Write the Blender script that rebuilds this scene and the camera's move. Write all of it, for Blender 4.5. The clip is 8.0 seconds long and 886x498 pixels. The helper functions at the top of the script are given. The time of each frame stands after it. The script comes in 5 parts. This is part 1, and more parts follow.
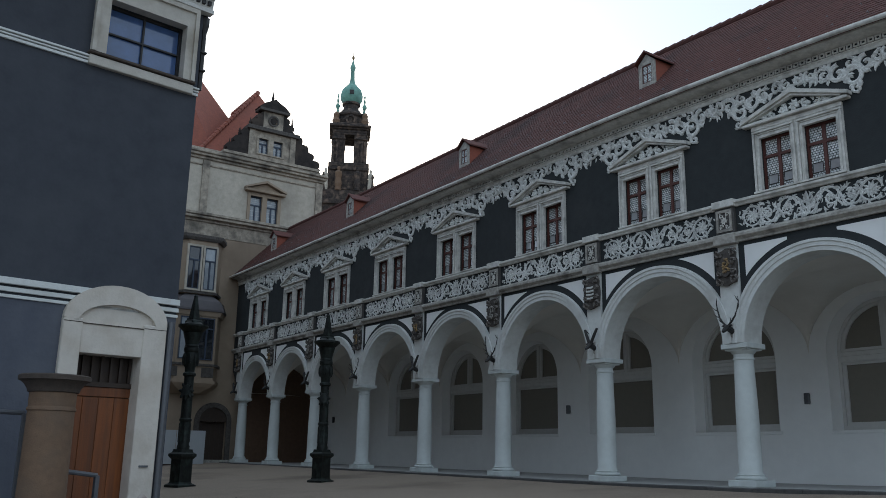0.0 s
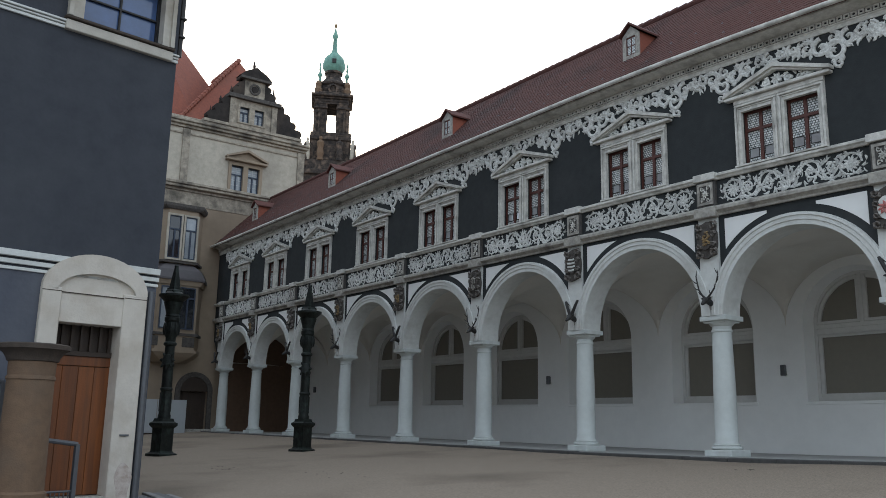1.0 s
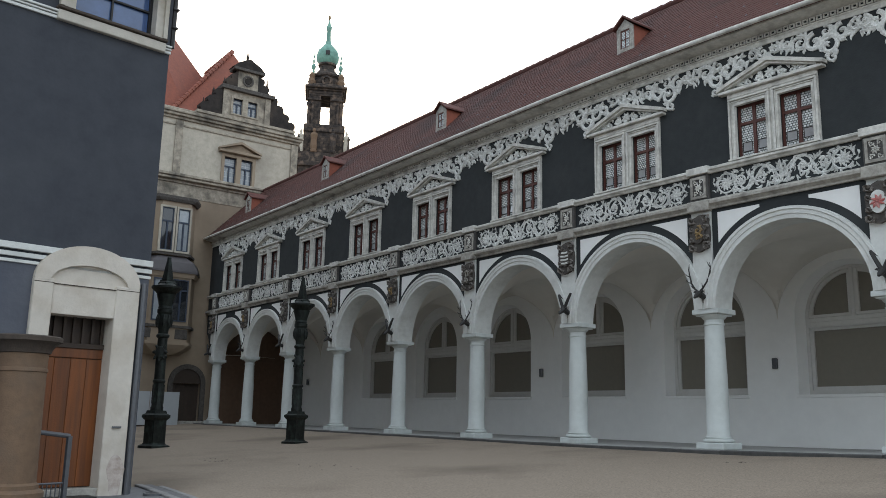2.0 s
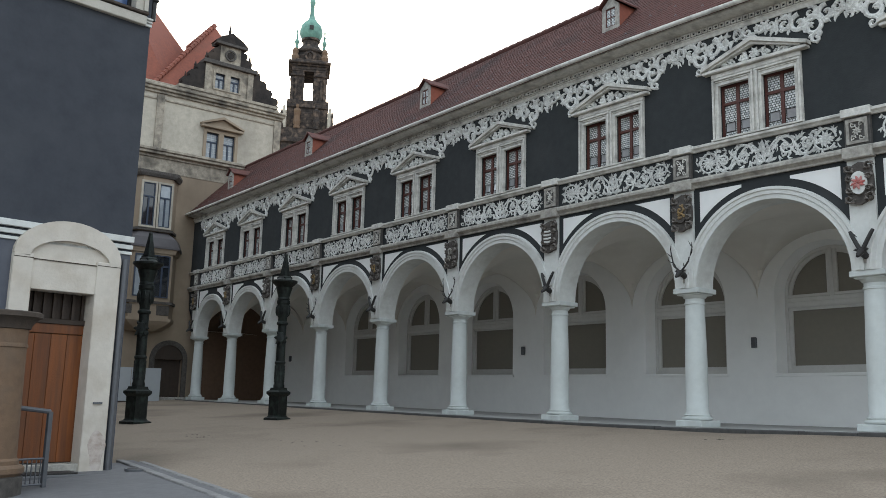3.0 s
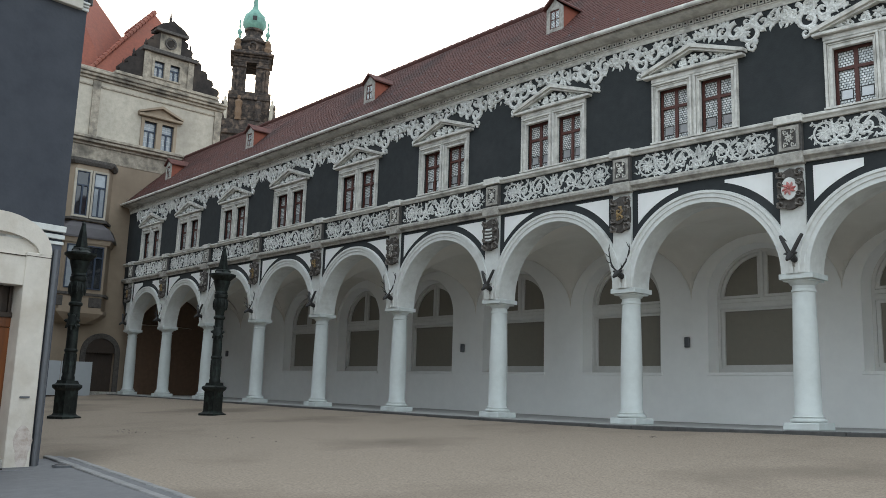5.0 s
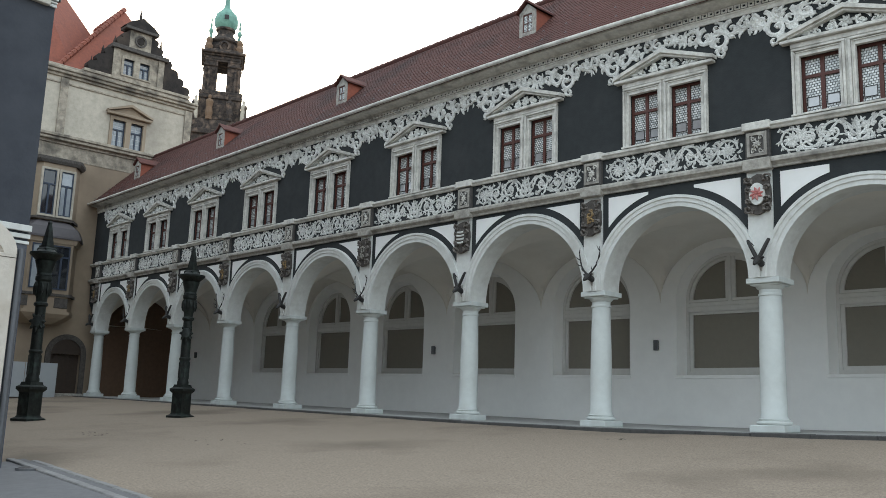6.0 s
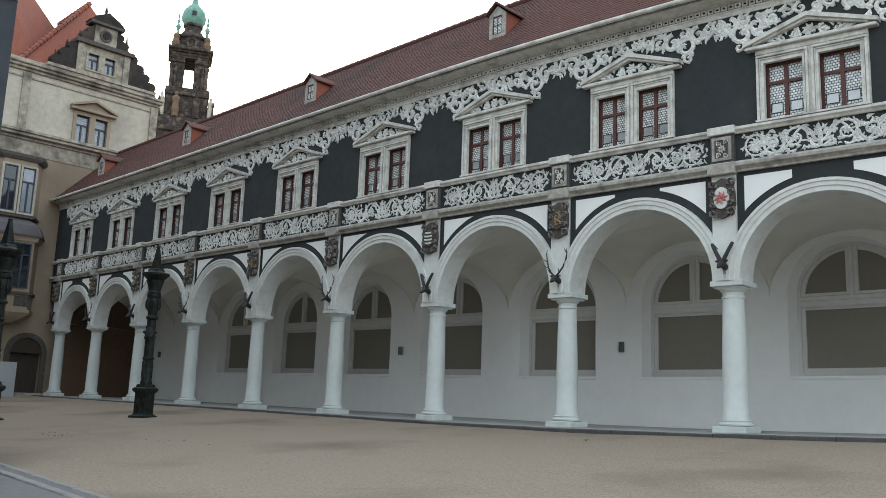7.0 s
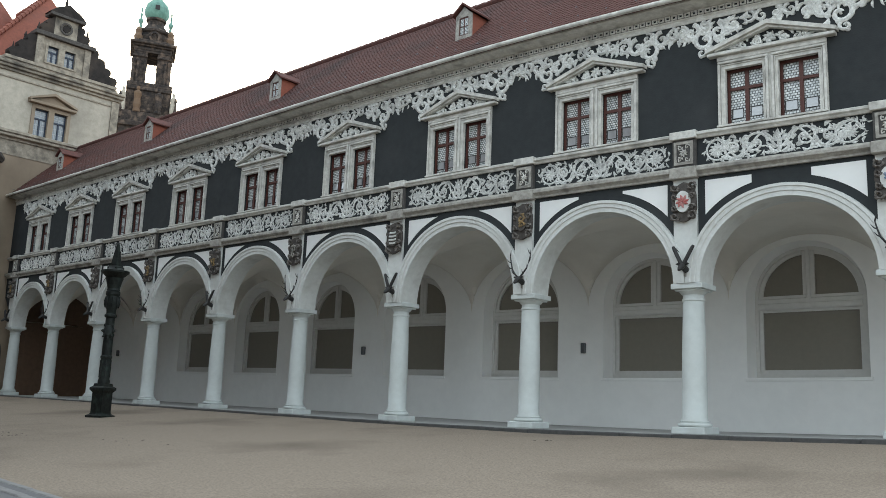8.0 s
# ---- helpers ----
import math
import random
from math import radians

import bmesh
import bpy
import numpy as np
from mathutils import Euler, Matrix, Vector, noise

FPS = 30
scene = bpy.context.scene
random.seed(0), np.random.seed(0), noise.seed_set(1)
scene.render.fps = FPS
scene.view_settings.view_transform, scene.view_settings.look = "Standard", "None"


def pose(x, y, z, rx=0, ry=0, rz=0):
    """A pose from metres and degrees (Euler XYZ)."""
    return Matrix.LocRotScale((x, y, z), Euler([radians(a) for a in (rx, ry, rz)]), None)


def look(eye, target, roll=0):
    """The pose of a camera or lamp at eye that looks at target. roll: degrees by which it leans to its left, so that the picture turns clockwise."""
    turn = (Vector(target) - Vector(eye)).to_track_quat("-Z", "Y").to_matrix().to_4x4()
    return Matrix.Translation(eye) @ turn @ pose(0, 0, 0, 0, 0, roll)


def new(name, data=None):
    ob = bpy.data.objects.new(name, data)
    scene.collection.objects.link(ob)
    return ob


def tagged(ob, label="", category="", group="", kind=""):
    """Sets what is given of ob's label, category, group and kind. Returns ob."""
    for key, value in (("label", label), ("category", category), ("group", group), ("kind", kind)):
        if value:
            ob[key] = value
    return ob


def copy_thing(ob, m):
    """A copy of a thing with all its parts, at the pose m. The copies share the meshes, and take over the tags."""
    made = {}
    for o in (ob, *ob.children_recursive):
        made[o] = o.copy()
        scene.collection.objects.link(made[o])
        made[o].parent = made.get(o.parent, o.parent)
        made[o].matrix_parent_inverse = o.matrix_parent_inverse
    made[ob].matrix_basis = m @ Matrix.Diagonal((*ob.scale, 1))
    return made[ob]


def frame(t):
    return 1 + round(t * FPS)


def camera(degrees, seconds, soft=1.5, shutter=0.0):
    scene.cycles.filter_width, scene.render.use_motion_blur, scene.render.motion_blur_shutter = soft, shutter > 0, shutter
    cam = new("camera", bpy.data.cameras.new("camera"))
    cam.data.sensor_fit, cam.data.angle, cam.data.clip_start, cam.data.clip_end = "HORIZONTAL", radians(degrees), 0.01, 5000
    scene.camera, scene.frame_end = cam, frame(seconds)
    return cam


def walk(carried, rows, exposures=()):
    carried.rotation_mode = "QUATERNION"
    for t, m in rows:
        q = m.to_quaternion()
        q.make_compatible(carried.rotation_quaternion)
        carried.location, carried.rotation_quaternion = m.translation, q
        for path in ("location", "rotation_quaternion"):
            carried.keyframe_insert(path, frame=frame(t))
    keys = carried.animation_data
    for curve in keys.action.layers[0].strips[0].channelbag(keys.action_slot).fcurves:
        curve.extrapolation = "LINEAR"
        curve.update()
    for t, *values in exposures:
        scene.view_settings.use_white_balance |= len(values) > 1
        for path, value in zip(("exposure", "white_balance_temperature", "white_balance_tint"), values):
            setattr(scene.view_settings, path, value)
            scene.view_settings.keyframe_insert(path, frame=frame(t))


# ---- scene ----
cam = camera(55.3, 8.0, soft=0.65)
EYE = (0.0, 0.0, 0.68)
TURN = [
    (0.0, 55.11, 13.53, -0.97), (0.5, 54.30, 12.20, -1.11), (1.0, 53.84, 11.60, -1.10), (1.5, 53.72, 11.57, -1.13),
    (3.0, 52.18, 9.64, -1.39), (3.5, 51.48, 9.37, -1.48), (4.0, 50.37, 9.34, -1.66), (4.5, 49.15, 9.42, -1.76),
    (6.0, 46.12, 9.74, -1.87), (6.5, 45.01, 9.81, -1.96), (7.0, 43.88, 9.86, -2.04), (7.5, 42.70, 9.95, -2.19),
    (8.0, 41.39, 9.97, -2.21)]
walk(cam, [(t, pose(*EYE, 90 + p, r, y)) for t, y, p, r in TURN],
     [(0.0, -0.2, 5950, 10), (0.5, 0.05, 6250, 11), (1.0, 0.26, 6400, 12), (1.5, 0.38, 6550, 12), (3.0, 0.66, 6650, 11), (8.0, 0.8, 6700, 9)])

# ---- world and sun ----
world = bpy.data.worlds.new("sky")
scene.world = world
world.use_nodes = True
wn, wl = world.node_tree.nodes, world.node_tree.links
sky = wn.new("ShaderNodeTexSky")
sky.sky_type, sky.sun_disc = "NISHITA", False
sky.sun_elevation, sky.sun_rotation = radians(16), radians(-62)
sky.air_density, sky.dust_density, sky.ozone_density = 1.0, 4.0, 1.0
haze = wn.new("ShaderNodeMix")
haze.data_type = "RGBA"
haze.inputs[0].default_value = 0.66
haze.inputs[7].default_value = (11.6, 13.3, 14.8, 1)
wl.new(sky.outputs[0], haze.inputs[6])
wl.new(haze.outputs[2], wn["Background"].inputs[0])
wn["Background"].inputs[1].default_value = 0.1
sun = new("sun", bpy.data.lights.new("sun", "SUN"))
sun.data.energy, sun.data.angle, sun.data.color = 0.9, radians(14), (1.0, 0.93, 0.84)
sun.matrix_world = look((-60, 32, 24), (0, 0, 0))


# ---- materials ----
def material(name, base, other, rough=0.85, scale=6.0, amount=0.5, bump=0.15, metal=0.0, spots=None, spot_scale=0.7, spot_amount=0.5, per_piece=0.0, streak=0.0, grain=1.0):
    """Two scales of colour variation and a fine relief. spots: colour of large stains. streak: vertical rain marks."""
    m = bpy.data.materials.new(name)
    m.use_nodes = True
    n, l = m.node_tree.nodes, m.node_tree.links
    b = n["Principled BSDF"]
    b.inputs["Roughness"].default_value, b.inputs["Metallic"].default_value = rough, metal
    co = n.new("ShaderNodeTexCoord")
    fine = n.new("ShaderNodeTexNoise")
    fine.inputs["Scale"].default_value, fine.inputs["Detail"].default_value, fine.inputs["Roughness"].default_value = scale, 8, 0.65
    along = n.new("ShaderNodeMapping")
    along.inputs["Scale"].default_value = (1, 1, grain)
    l.new(co.outputs["Object"], along.inputs[0])
    l.new(along.outputs[0], fine.inputs["Vector"])
    ramp = n.new("ShaderNodeMapRange")
    ramp.inputs[1].default_value, ramp.inputs[2].default_value = 0.5 - 0.25 / max(amount, 0.05) * 0.5, 0.5 + 0.25 / max(amount, 0.05) * 0.5
    l.new(fine.outputs["Fac"], ramp.inputs[0])
    mix = n.new("ShaderNodeMix")
    mix.data_type = "RGBA"
    mix.inputs[6].default_value, mix.inputs[7].default_value = (*base, 1), (*other, 1)
    l.new(ramp.outputs[0], mix.inputs[0])
    colour = mix.outputs[2]
    if spots:
        big = n.new("ShaderNodeTexNoise")
        big.inputs["Scale"].default_value, big.inputs["Detail"].default_value = spot_scale, 6
        stretch = n.new("ShaderNodeMapping")
        stretch.inputs["Scale"].default_value = (1, 1, 1 - streak)
        l.new(co.outputs["Object"], stretch.inputs[0])
        l.new(stretch.outputs[0], big.inputs["Vector"])
        cut = n.new("ShaderNodeMapRange")
        cut.inputs[1].default_value, cut.inputs[2].default_value, cut.inputs[4].default_value = 0.5, 0.72, spot_amount
        l.new(big.outputs["Fac"], cut.inputs[0])
        stain = n.new("ShaderNodeMix")
        stain.data_type = "RGBA"
        stain.inputs[7].default_value = (*spots, 1)
        l.new(cut.outputs[0], stain.inputs[0])
        l.new(colour, stain.inputs[6])
        colour = stain.outputs[2]
    if per_piece:
        info = n.new("ShaderNodeObjectInfo")
        geo = n.new("ShaderNodeNewGeometry")
        add = n.new("ShaderNodeMath")
        add.operation = "ADD"
        l.new(info.outputs["Random"], add.inputs[0])
        l.new(geo.outputs["Random Per Island"], add.inputs[1])
        vary = n.new("ShaderNodeMapRange")
        vary.inputs[1].default_value, vary.inputs[2].default_value = 0.0, 2.0
        vary.inputs[3].default_value, vary.inputs[4].default_value = 1 - per_piece, 1 + per_piece
        l.new(add.outputs[0], vary.inputs[0])
        hs = n.new("ShaderNodeHueSaturation")
        l.new(vary.outputs[0], hs.inputs["Value"])
        l.new(colour, hs.inputs["Color"])
        colour = hs.outputs[0]
    l.new(colour, b.inputs["Base Color"])
    if bump:
        grain = n.new("ShaderNodeTexNoise")
        grain.inputs["Scale"].default_value, grain.inputs["Detail"].default_value = scale * 6, 6
        l.new(co.outputs["Object"], grain.inputs["Vector"])
        bp = n.new("ShaderNodeBump")
        bp.inputs["Strength"].default_value, bp.inputs["Distance"].default_value = bump, 0.02
        l.new(grain.outputs["Fac"], bp.inputs["Height"])
        l.new(bp.outputs[0], b.inputs["Normal"])
    return m


def glass_material(name, base, rough=0.05):
    m = material(name, base, tuple(c * 0.7 for c in base), rough=rough, scale=3, amount=0.6, bump=0.0)
    m.node_tree.nodes["Principled BSDF"].inputs["Specular IOR Level"].default_value = 0.9
    return m


WHITE = material("white limewash", (0.875, 0.88, 0.86), (0.82, 0.825, 0.81), 0.9, 3.0, 0.5, 0.08, spots=(0.66, 0.65, 0.62), spot_scale=0.5, spot_amount=0.25)
# warm light bounced off the gravel is put into this white plaster's colour
BOUNCE_WHITE = material("warm-toned white vault plaster", (0.77, 0.735, 0.67), (0.71, 0.675, 0.61), 0.9, 3.0, 0.5, 0.12, spots=(0.58, 0.53, 0.46), spot_scale=0.6, spot_amount=0.4)
WHITE_STONE = material("painted white stone", (0.70, 0.715, 0.69), (0.60, 0.615, 0.59), 0.8, 7.0, 0.6, 0.2, spots=(0.42, 0.41, 0.37), spot_scale=1.8, spot_amount=0.5)
BLACK = material("dark sgraffito plaster", (0.019, 0.023, 0.025), (0.029, 0.034, 0.036), 0.9, 5.0, 0.6, 0.2, spots=(0.05, 0.052, 0.054), spot_scale=0.9, spot_amount=0.4)
RELIEF = material("pale scratched plaster", (0.88, 0.885, 0.85), (0.60, 0.61, 0.585), 0.9, 22.0, 0.9, 0.4, spots=(0.30, 0.30, 0.29), spot_scale=3.5, spot_amount=0.55, per_piece=0.12)
FRIEZE = material("grey scratched plaster", (0.86, 0.865, 0.83), (0.48, 0.49, 0.47), 0.9, 26.0, 0.95, 0.4, spots=(0.25, 0.25, 0.24), spot_scale=4.0, spot_amount=0.5, per_piece=0.28)
COLUMN_STONE = material("cool white painted stone", (0.645, 0.685, 0.67), (0.56, 0.60, 0.585), 0.8, 5.0, 0.5, 0.2, spots=(0.42, 0.43, 0.40), spot_scale=1.3, spot_amount=0.5, streak=0.5)
STONE = material("grey sandstone", (0.46, 0.44, 0.395), (0.28, 0.265, 0.235), 0.85, 9.0, 0.8, 0.4, spots=(0.085, 0.08, 0.075), spot_scale=2.2, spot_amount=0.75)
FRAME_STONE = material("window surround stone", (0.72, 0.71, 0.66), (0.54, 0.53, 0.49), 0.85, 9.0, 0.8, 0.25, spots=(0.21, 0.20, 0.18), spot_scale=2.4, spot_amount=0.7)
PEDESTAL_STONE = material("sooty pedestal stone", (0.10, 0.095, 0.088), (0.055, 0.052, 0.05), 0.85, 10.0, 0.8, 0.4, spots=(0.06, 0.058, 0.055), spot_scale=2.6, spot_amount=0.8)
KERB = material("dark kerb stone", (0.05, 0.05, 0.049), (0.085, 0.084, 0.081), 0.75, 8.0, 0.6, 0.3)
PAVING = material("arcade paving", (0.40, 0.40, 0.385), (0.31, 0.31, 0.30), 0.7, 5.0, 0.5, 0.2, per_piece=0.12)
TILE = material("red clay roof tile", (0.122, 0.044, 0.034), (0.078, 0.031, 0.026), 0.9, 5.0, 0.7, 0.25, spots=(0.034, 0.021, 0.020), spot_scale=0.55, spot_amount=0.75, per_piece=0.16)
ORANGE_TILE = material("orange clay roof tile", (0.30, 0.088, 0.052), (0.20, 0.062, 0.040), 0.8, 6.0, 0.6, 0.3, spots=(0.16, 0.06, 0.04), spot_scale=0.5, spot_amount=0.6, per_piece=0.2)
SLATE_WALL = material("slate grey plaster", (0.040, 0.045, 0.056), (0.055, 0.060, 0.072), 0.9, 2.5, 0.7, 0.35, spots=(0.075, 0.08, 0.09), spot_scale=0.5, spot_amount=0.5)
BLUE_WALL = material("blue-grey plaster", (0.078, 0.085, 0.108), (0.100, 0.108, 0.132), 0.9, 2.5, 0.7, 0.35, spots=(0.15, 0.158, 0.175), spot_scale=0.8, spot_amount=0.5)
BUFF = material("buff sandstone", (0.54, 0.49, 0.405), (0.42, 0.38, 0.31), 0.9, 3.5, 0.8, 0.35, spots=(0.20, 0.18, 0.15), spot_scale=0.35, spot_amount=0.45, streak=0.4)
SOOTY_BUFF = material("soot-stained buff sandstone", (0.44, 0.385, 0.305), (0.24, 0.21, 0.17), 0.9, 4.0, 0.9, 0.4, spots=(0.05, 0.045, 0.04), spot_scale=1.1, spot_amount=0.85)
TOWER_STONE = material("blackened tower stone", (0.014, 0.012, 0.012), (0.070, 0.053, 0.043), 0.9, 1.3, 0.95, 0.4, spots=(0.27, 0.19, 0.14), spot_scale=0.9, spot_amount=0.6)
OCHRE = material("ochre plaster", (0.35, 0.275, 0.20), (0.28, 0.22, 0.16), 0.9, 1.5, 0.6, 0.2, spots=(0.18, 0.14, 0.10), spot_scale=0.4, spot_amount=0.5, streak=0.5)
SOOT = material("sooty sandstone", (0.013, 0.011, 0.010), (0.038, 0.030, 0.026), 0.9, 2.5, 0.8, 0.35, spots=(0.13, 0.095, 0.07), spot_scale=0.9, spot_amount=0.5)
COPPER = material("green copper", (0.20, 0.40, 0.32), (0.12, 0.27, 0.22), 0.65, 1.2, 0.7, 0.15, spots=(0.05, 0.10, 0.09), spot_scale=0.5, spot_amount=0.6)
BRONZE = material("dark bronze", (0.014, 0.016, 0.015), (0.032, 0.038, 0.034), 0.6, 9.0, 0.7, 0.25, metal=0.6, spots=(0.06, 0.085, 0.075), spot_scale=4, spot_amount=0.6)
IRON = material("grey painted iron", (0.10, 0.105, 0.115), (0.14, 0.145, 0.155), 0.5, 9.0, 0.5, 0.1, metal=0.4)
RED_WOOD = material("red-brown window timber", (0.105, 0.032, 0.022), (0.07, 0.022, 0.017), 0.6, 12.0, 0.6, 0.15)
DOOR_WOOD = material("oiled oak door", (0.225, 0.064, 0.009), (0.095, 0.028, 0.006), 0.5, 11.0, 0.7, 0.15, spots=(0.085, 0.045, 0.028), spot_scale=1.6, spot_amount=0.7, streak=0.7, per_piece=0.25, grain=0.06)
BROWN_WOOD = material("brown panelling", (0.17, 0.100, 0.062), (0.12, 0.072, 0.045), 0.7, 5.0, 0.6, 0.2)
DARK_WOOD = material("dark brown timber", (0.045, 0.028, 0.018), (0.03, 0.02, 0.014), 0.65, 6.0, 0.6, 0.2)
BLIND = material("taupe window blind", (0.235, 0.215, 0.178), (0.205, 0.188, 0.156), 0.7, 6.0, 0.4, 0.05)
def leaded_glass(name):
    """Pale bull's-eye quarries in staggered rows, with lead between them."""
    m = bpy.data.materials.new(name)
    m.use_nodes = True
    n, l = m.node_tree.nodes, m.node_tree.links
    b = n["Principled BSDF"]
    b.inputs["Roughness"].default_value, b.inputs["Specular IOR Level"].default_value = 0.12, 0.8
    co, cut, put, rows = n.new("ShaderNodeTexCoord"), n.new("ShaderNodeSeparateXYZ"), n.new("ShaderNodeCombineXYZ"), n.new("ShaderNodeTexBrick")
    l.new(co.outputs["Object"], cut.inputs[0])
    l.new(cut.outputs[0], put.inputs[0])
    l.new(cut.outputs[2], put.inputs[1])
    l.new(put.outputs[0], rows.inputs["Vector"])
    rows.offset = 0.5
    for key, value in (("Color1", (0.80, 0.83, 0.81, 1)), ("Color2", (0.46, 0.50, 0.50, 1)), ("Mortar", (0.03, 0.034, 0.034, 1)), ("Scale", 1.0), ("Mortar Size", 0.0085), ("Mortar Smooth", 0.5), ("Brick Width", 0.066), ("Row Height", 0.055)):
        rows.inputs[key].default_value = value
    l.new(rows.outputs["Color"], b.inputs["Base Color"])
    bp = n.new("ShaderNodeBump")
    bp.inputs["Strength"].default_value, bp.inputs["Distance"].default_value = 0.4, 0.01
    l.new(rows.outputs["Fac"], bp.inputs["Height"])
    l.new(bp.outputs[0], b.inputs["Normal"])
    return m


LEADED = leaded_glass("leaded bull's-eye glass")
WINDOW_STONE = material("grey-white window joinery", (0.66, 0.655, 0.63), (0.58, 0.575, 0.55), 0.8, 6.0, 0.5, 0.1)
DARK_GLASS = glass_material("dark window glass", (0.02, 0.024, 0.03))
# the blue of the reflected sky is put into the base colour
BLUE_GLASS = glass_material("window glass with painted sky reflection", (0.07, 0.13, 0.29), 0.06)
HORN = material("dark horn", (0.012, 0.011, 0.011), (0.026, 0.024, 0.022), 0.55, 12.0, 0.6, 0.3)
RED_PAINT = material("red heraldic paint", (0.42, 0.09, 0.08), (0.5, 0.3, 0.28), 0.8, 9.0, 0.8, 0.2)
BLUE_PAINT = material("blue heraldic paint", (0.13, 0.22, 0.36), (0.3, 0.33, 0.36), 0.8, 9.0, 0.8, 0.2)
GOLD_PAINT = material("dull gold paint", (0.30, 0.20, 0.08), (0.16, 0.11, 0.06), 0.6, 9.0, 0.8, 0.2)
DARK_STONE = material("dark weathered stone", (0.050, 0.044, 0.039), (0.11, 0.098, 0.088), 0.85, 9.0, 0.7, 0.4)
PILLAR_STONE = material("tan sandstone", (0.205, 0.130, 0.080), (0.145, 0.092, 0.058), 0.9, 9.0, 0.6, 0.35, spots=(0.15, 0.115, 0.085), spot_scale=2.2, spot_amount=0.5)
CAP_STONE = material("brown weathered cap stone", (0.050, 0.038, 0.030), (0.082, 0.062, 0.048), 0.85, 9.0, 0.7, 0.4)
SHIELD_EDGE = material("dark stone with pale mottling", (0.075, 0.066, 0.058), (0.24, 0.22, 0.20), 0.85, 14.0, 0.95, 0.4)
EDGING = material("grey granite edging", (0.27, 0.265, 0.26), (0.19, 0.188, 0.185), 0.85, 9.0, 0.7, 0.3, spots=(0.12, 0.115, 0.11), spot_scale=2.0, spot_amount=0.6, per_piece=0.15)
LITTER = material("brown leaf litter", (0.12, 0.095, 0.07), (0.075, 0.06, 0.045), 0.9, 9.0, 0.7, 0.3)
BOARD = material("pale hoarding board", (0.42, 0.45, 0.47), (0.38, 0.41, 0.43), 0.6, 3.0, 0.4, 0.05)
GRAVEL = material("tan rolled gravel", (0.335, 0.272, 0.210), (0.200, 0.160, 0.122), 0.95, 30.0, 0.9, 0.35, spots=(0.150, 0.118, 0.088), spot_scale=0.32, spot_amount=0.9)
SLAB = material("grey paving slab", (0.150, 0.150, 0.154), (0.105, 0.107, 0.112), 0.8, 6.0, 0.5, 0.25, spots=(0.11, 0.11, 0.115), spot_scale=1.1, spot_amount=0.5, per_piece=0.15)


# ---- building helpers ----
def part(name, bm, mat, parent=None, label="", smooth=False):
    """Links a bmesh as one mesh object under its parent."""
    me = bpy.data.meshes.new(name)
    bm.normal_update()
    bm.to_mesh(me)
    bm.free()
    me.materials.append(mat)
    if smooth:
        me.shade_smooth()
        me.set_sharp_from_angle(angle=radians(38))
    ob = new(name, me)
    if parent:
        ob.parent = parent
    if label:
        tagged(ob, label)
    return ob


def again(name, ob, parent, m):
    """Another piece on the same mesh as ob."""
    twin = new(name, ob.data)
    twin.parent = parent
    twin.matrix_basis = m
    return twin


def thing(name, label, category, group="", kind="", at=None):
    ob = new(name)
    ob.empty_display_size = 0.2
    if at is not None:
        ob.matrix_basis = at
    return tagged(ob, label, category, group, kind)


def box(bm, x0, x1, y0, y1, z0, z1, bevel=0.0, m=None):
    g = bmesh.ops.create_cube(bm, size=1.0)
    vs = g["verts"]
    bmesh.ops.scale(bm, vec=(abs(x1 - x0), abs(y1 - y0), abs(z1 - z0)), verts=vs)
    bmesh.ops.translate(bm, vec=((x0 + x1) / 2, (y0 + y1) / 2, (z0 + z1) / 2), verts=vs)
    if bevel:
        es = list({e for v in vs for e in v.link_edges})
        r = bmesh.ops.bevel(bm, geom=es, offset=bevel, segments=1, affect="EDGES")
        vs = list({v for v in r["verts"]} | {v for v in vs if v.is_valid})
    if m is not None:
        bmesh.ops.transform(bm, matrix=m, verts=vs)
    return vs


def boxes(*rows, bevel=0.0):
    bm = bmesh.new()
    for r in rows:
        box(bm, *r, bevel=bevel)
    return bm


def lathe(profile, segs=24, bm=None, at=(0, 0, 0), square=False):
    """Turns (radius, height) points round the z axis."""
    bm = bm or bmesh.new()
    turn = math.pi / 4 if square else 0.0
    n = 4 if square else segs
    k = math.sqrt(2) if square else 1.0
    rings = []
    for r, z in profile:
        rings.append([bm.verts.new((at[0] + k * r * math.cos(turn + 2 * math.pi * i / n), at[1] + k * r * math.sin(turn + 2 * math.pi * i / n), at[2] + z)) for i in range(n)])
    for a, b in zip(rings, rings[1:]):
        for i in range(n):
            bm.faces.new((a[i], a[(i + 1) % n], b[(i + 1) % n], b[i]))
    bm.faces.new(rings[0][::-1])
    bm.faces.new(rings[-1])
    return bm


def prism(bm, outline, depth, frame_m):
    """A flat outline (u, v) given a depth along the third axis of frame_m."""
    a = [bm.verts.new(frame_m @ Vector((u, v, 0))) for u, v in outline]
    b = [bm.verts.new(frame_m @ Vector((u, v, depth))) for u, v in outline]
    n = len(a)
    bm.faces.new(a[::-1])
    bm.faces.new(b)
    for i in range(n):
        bm.faces.new((a[i], a[(i + 1) % n], b[(i + 1) % n], b[i]))


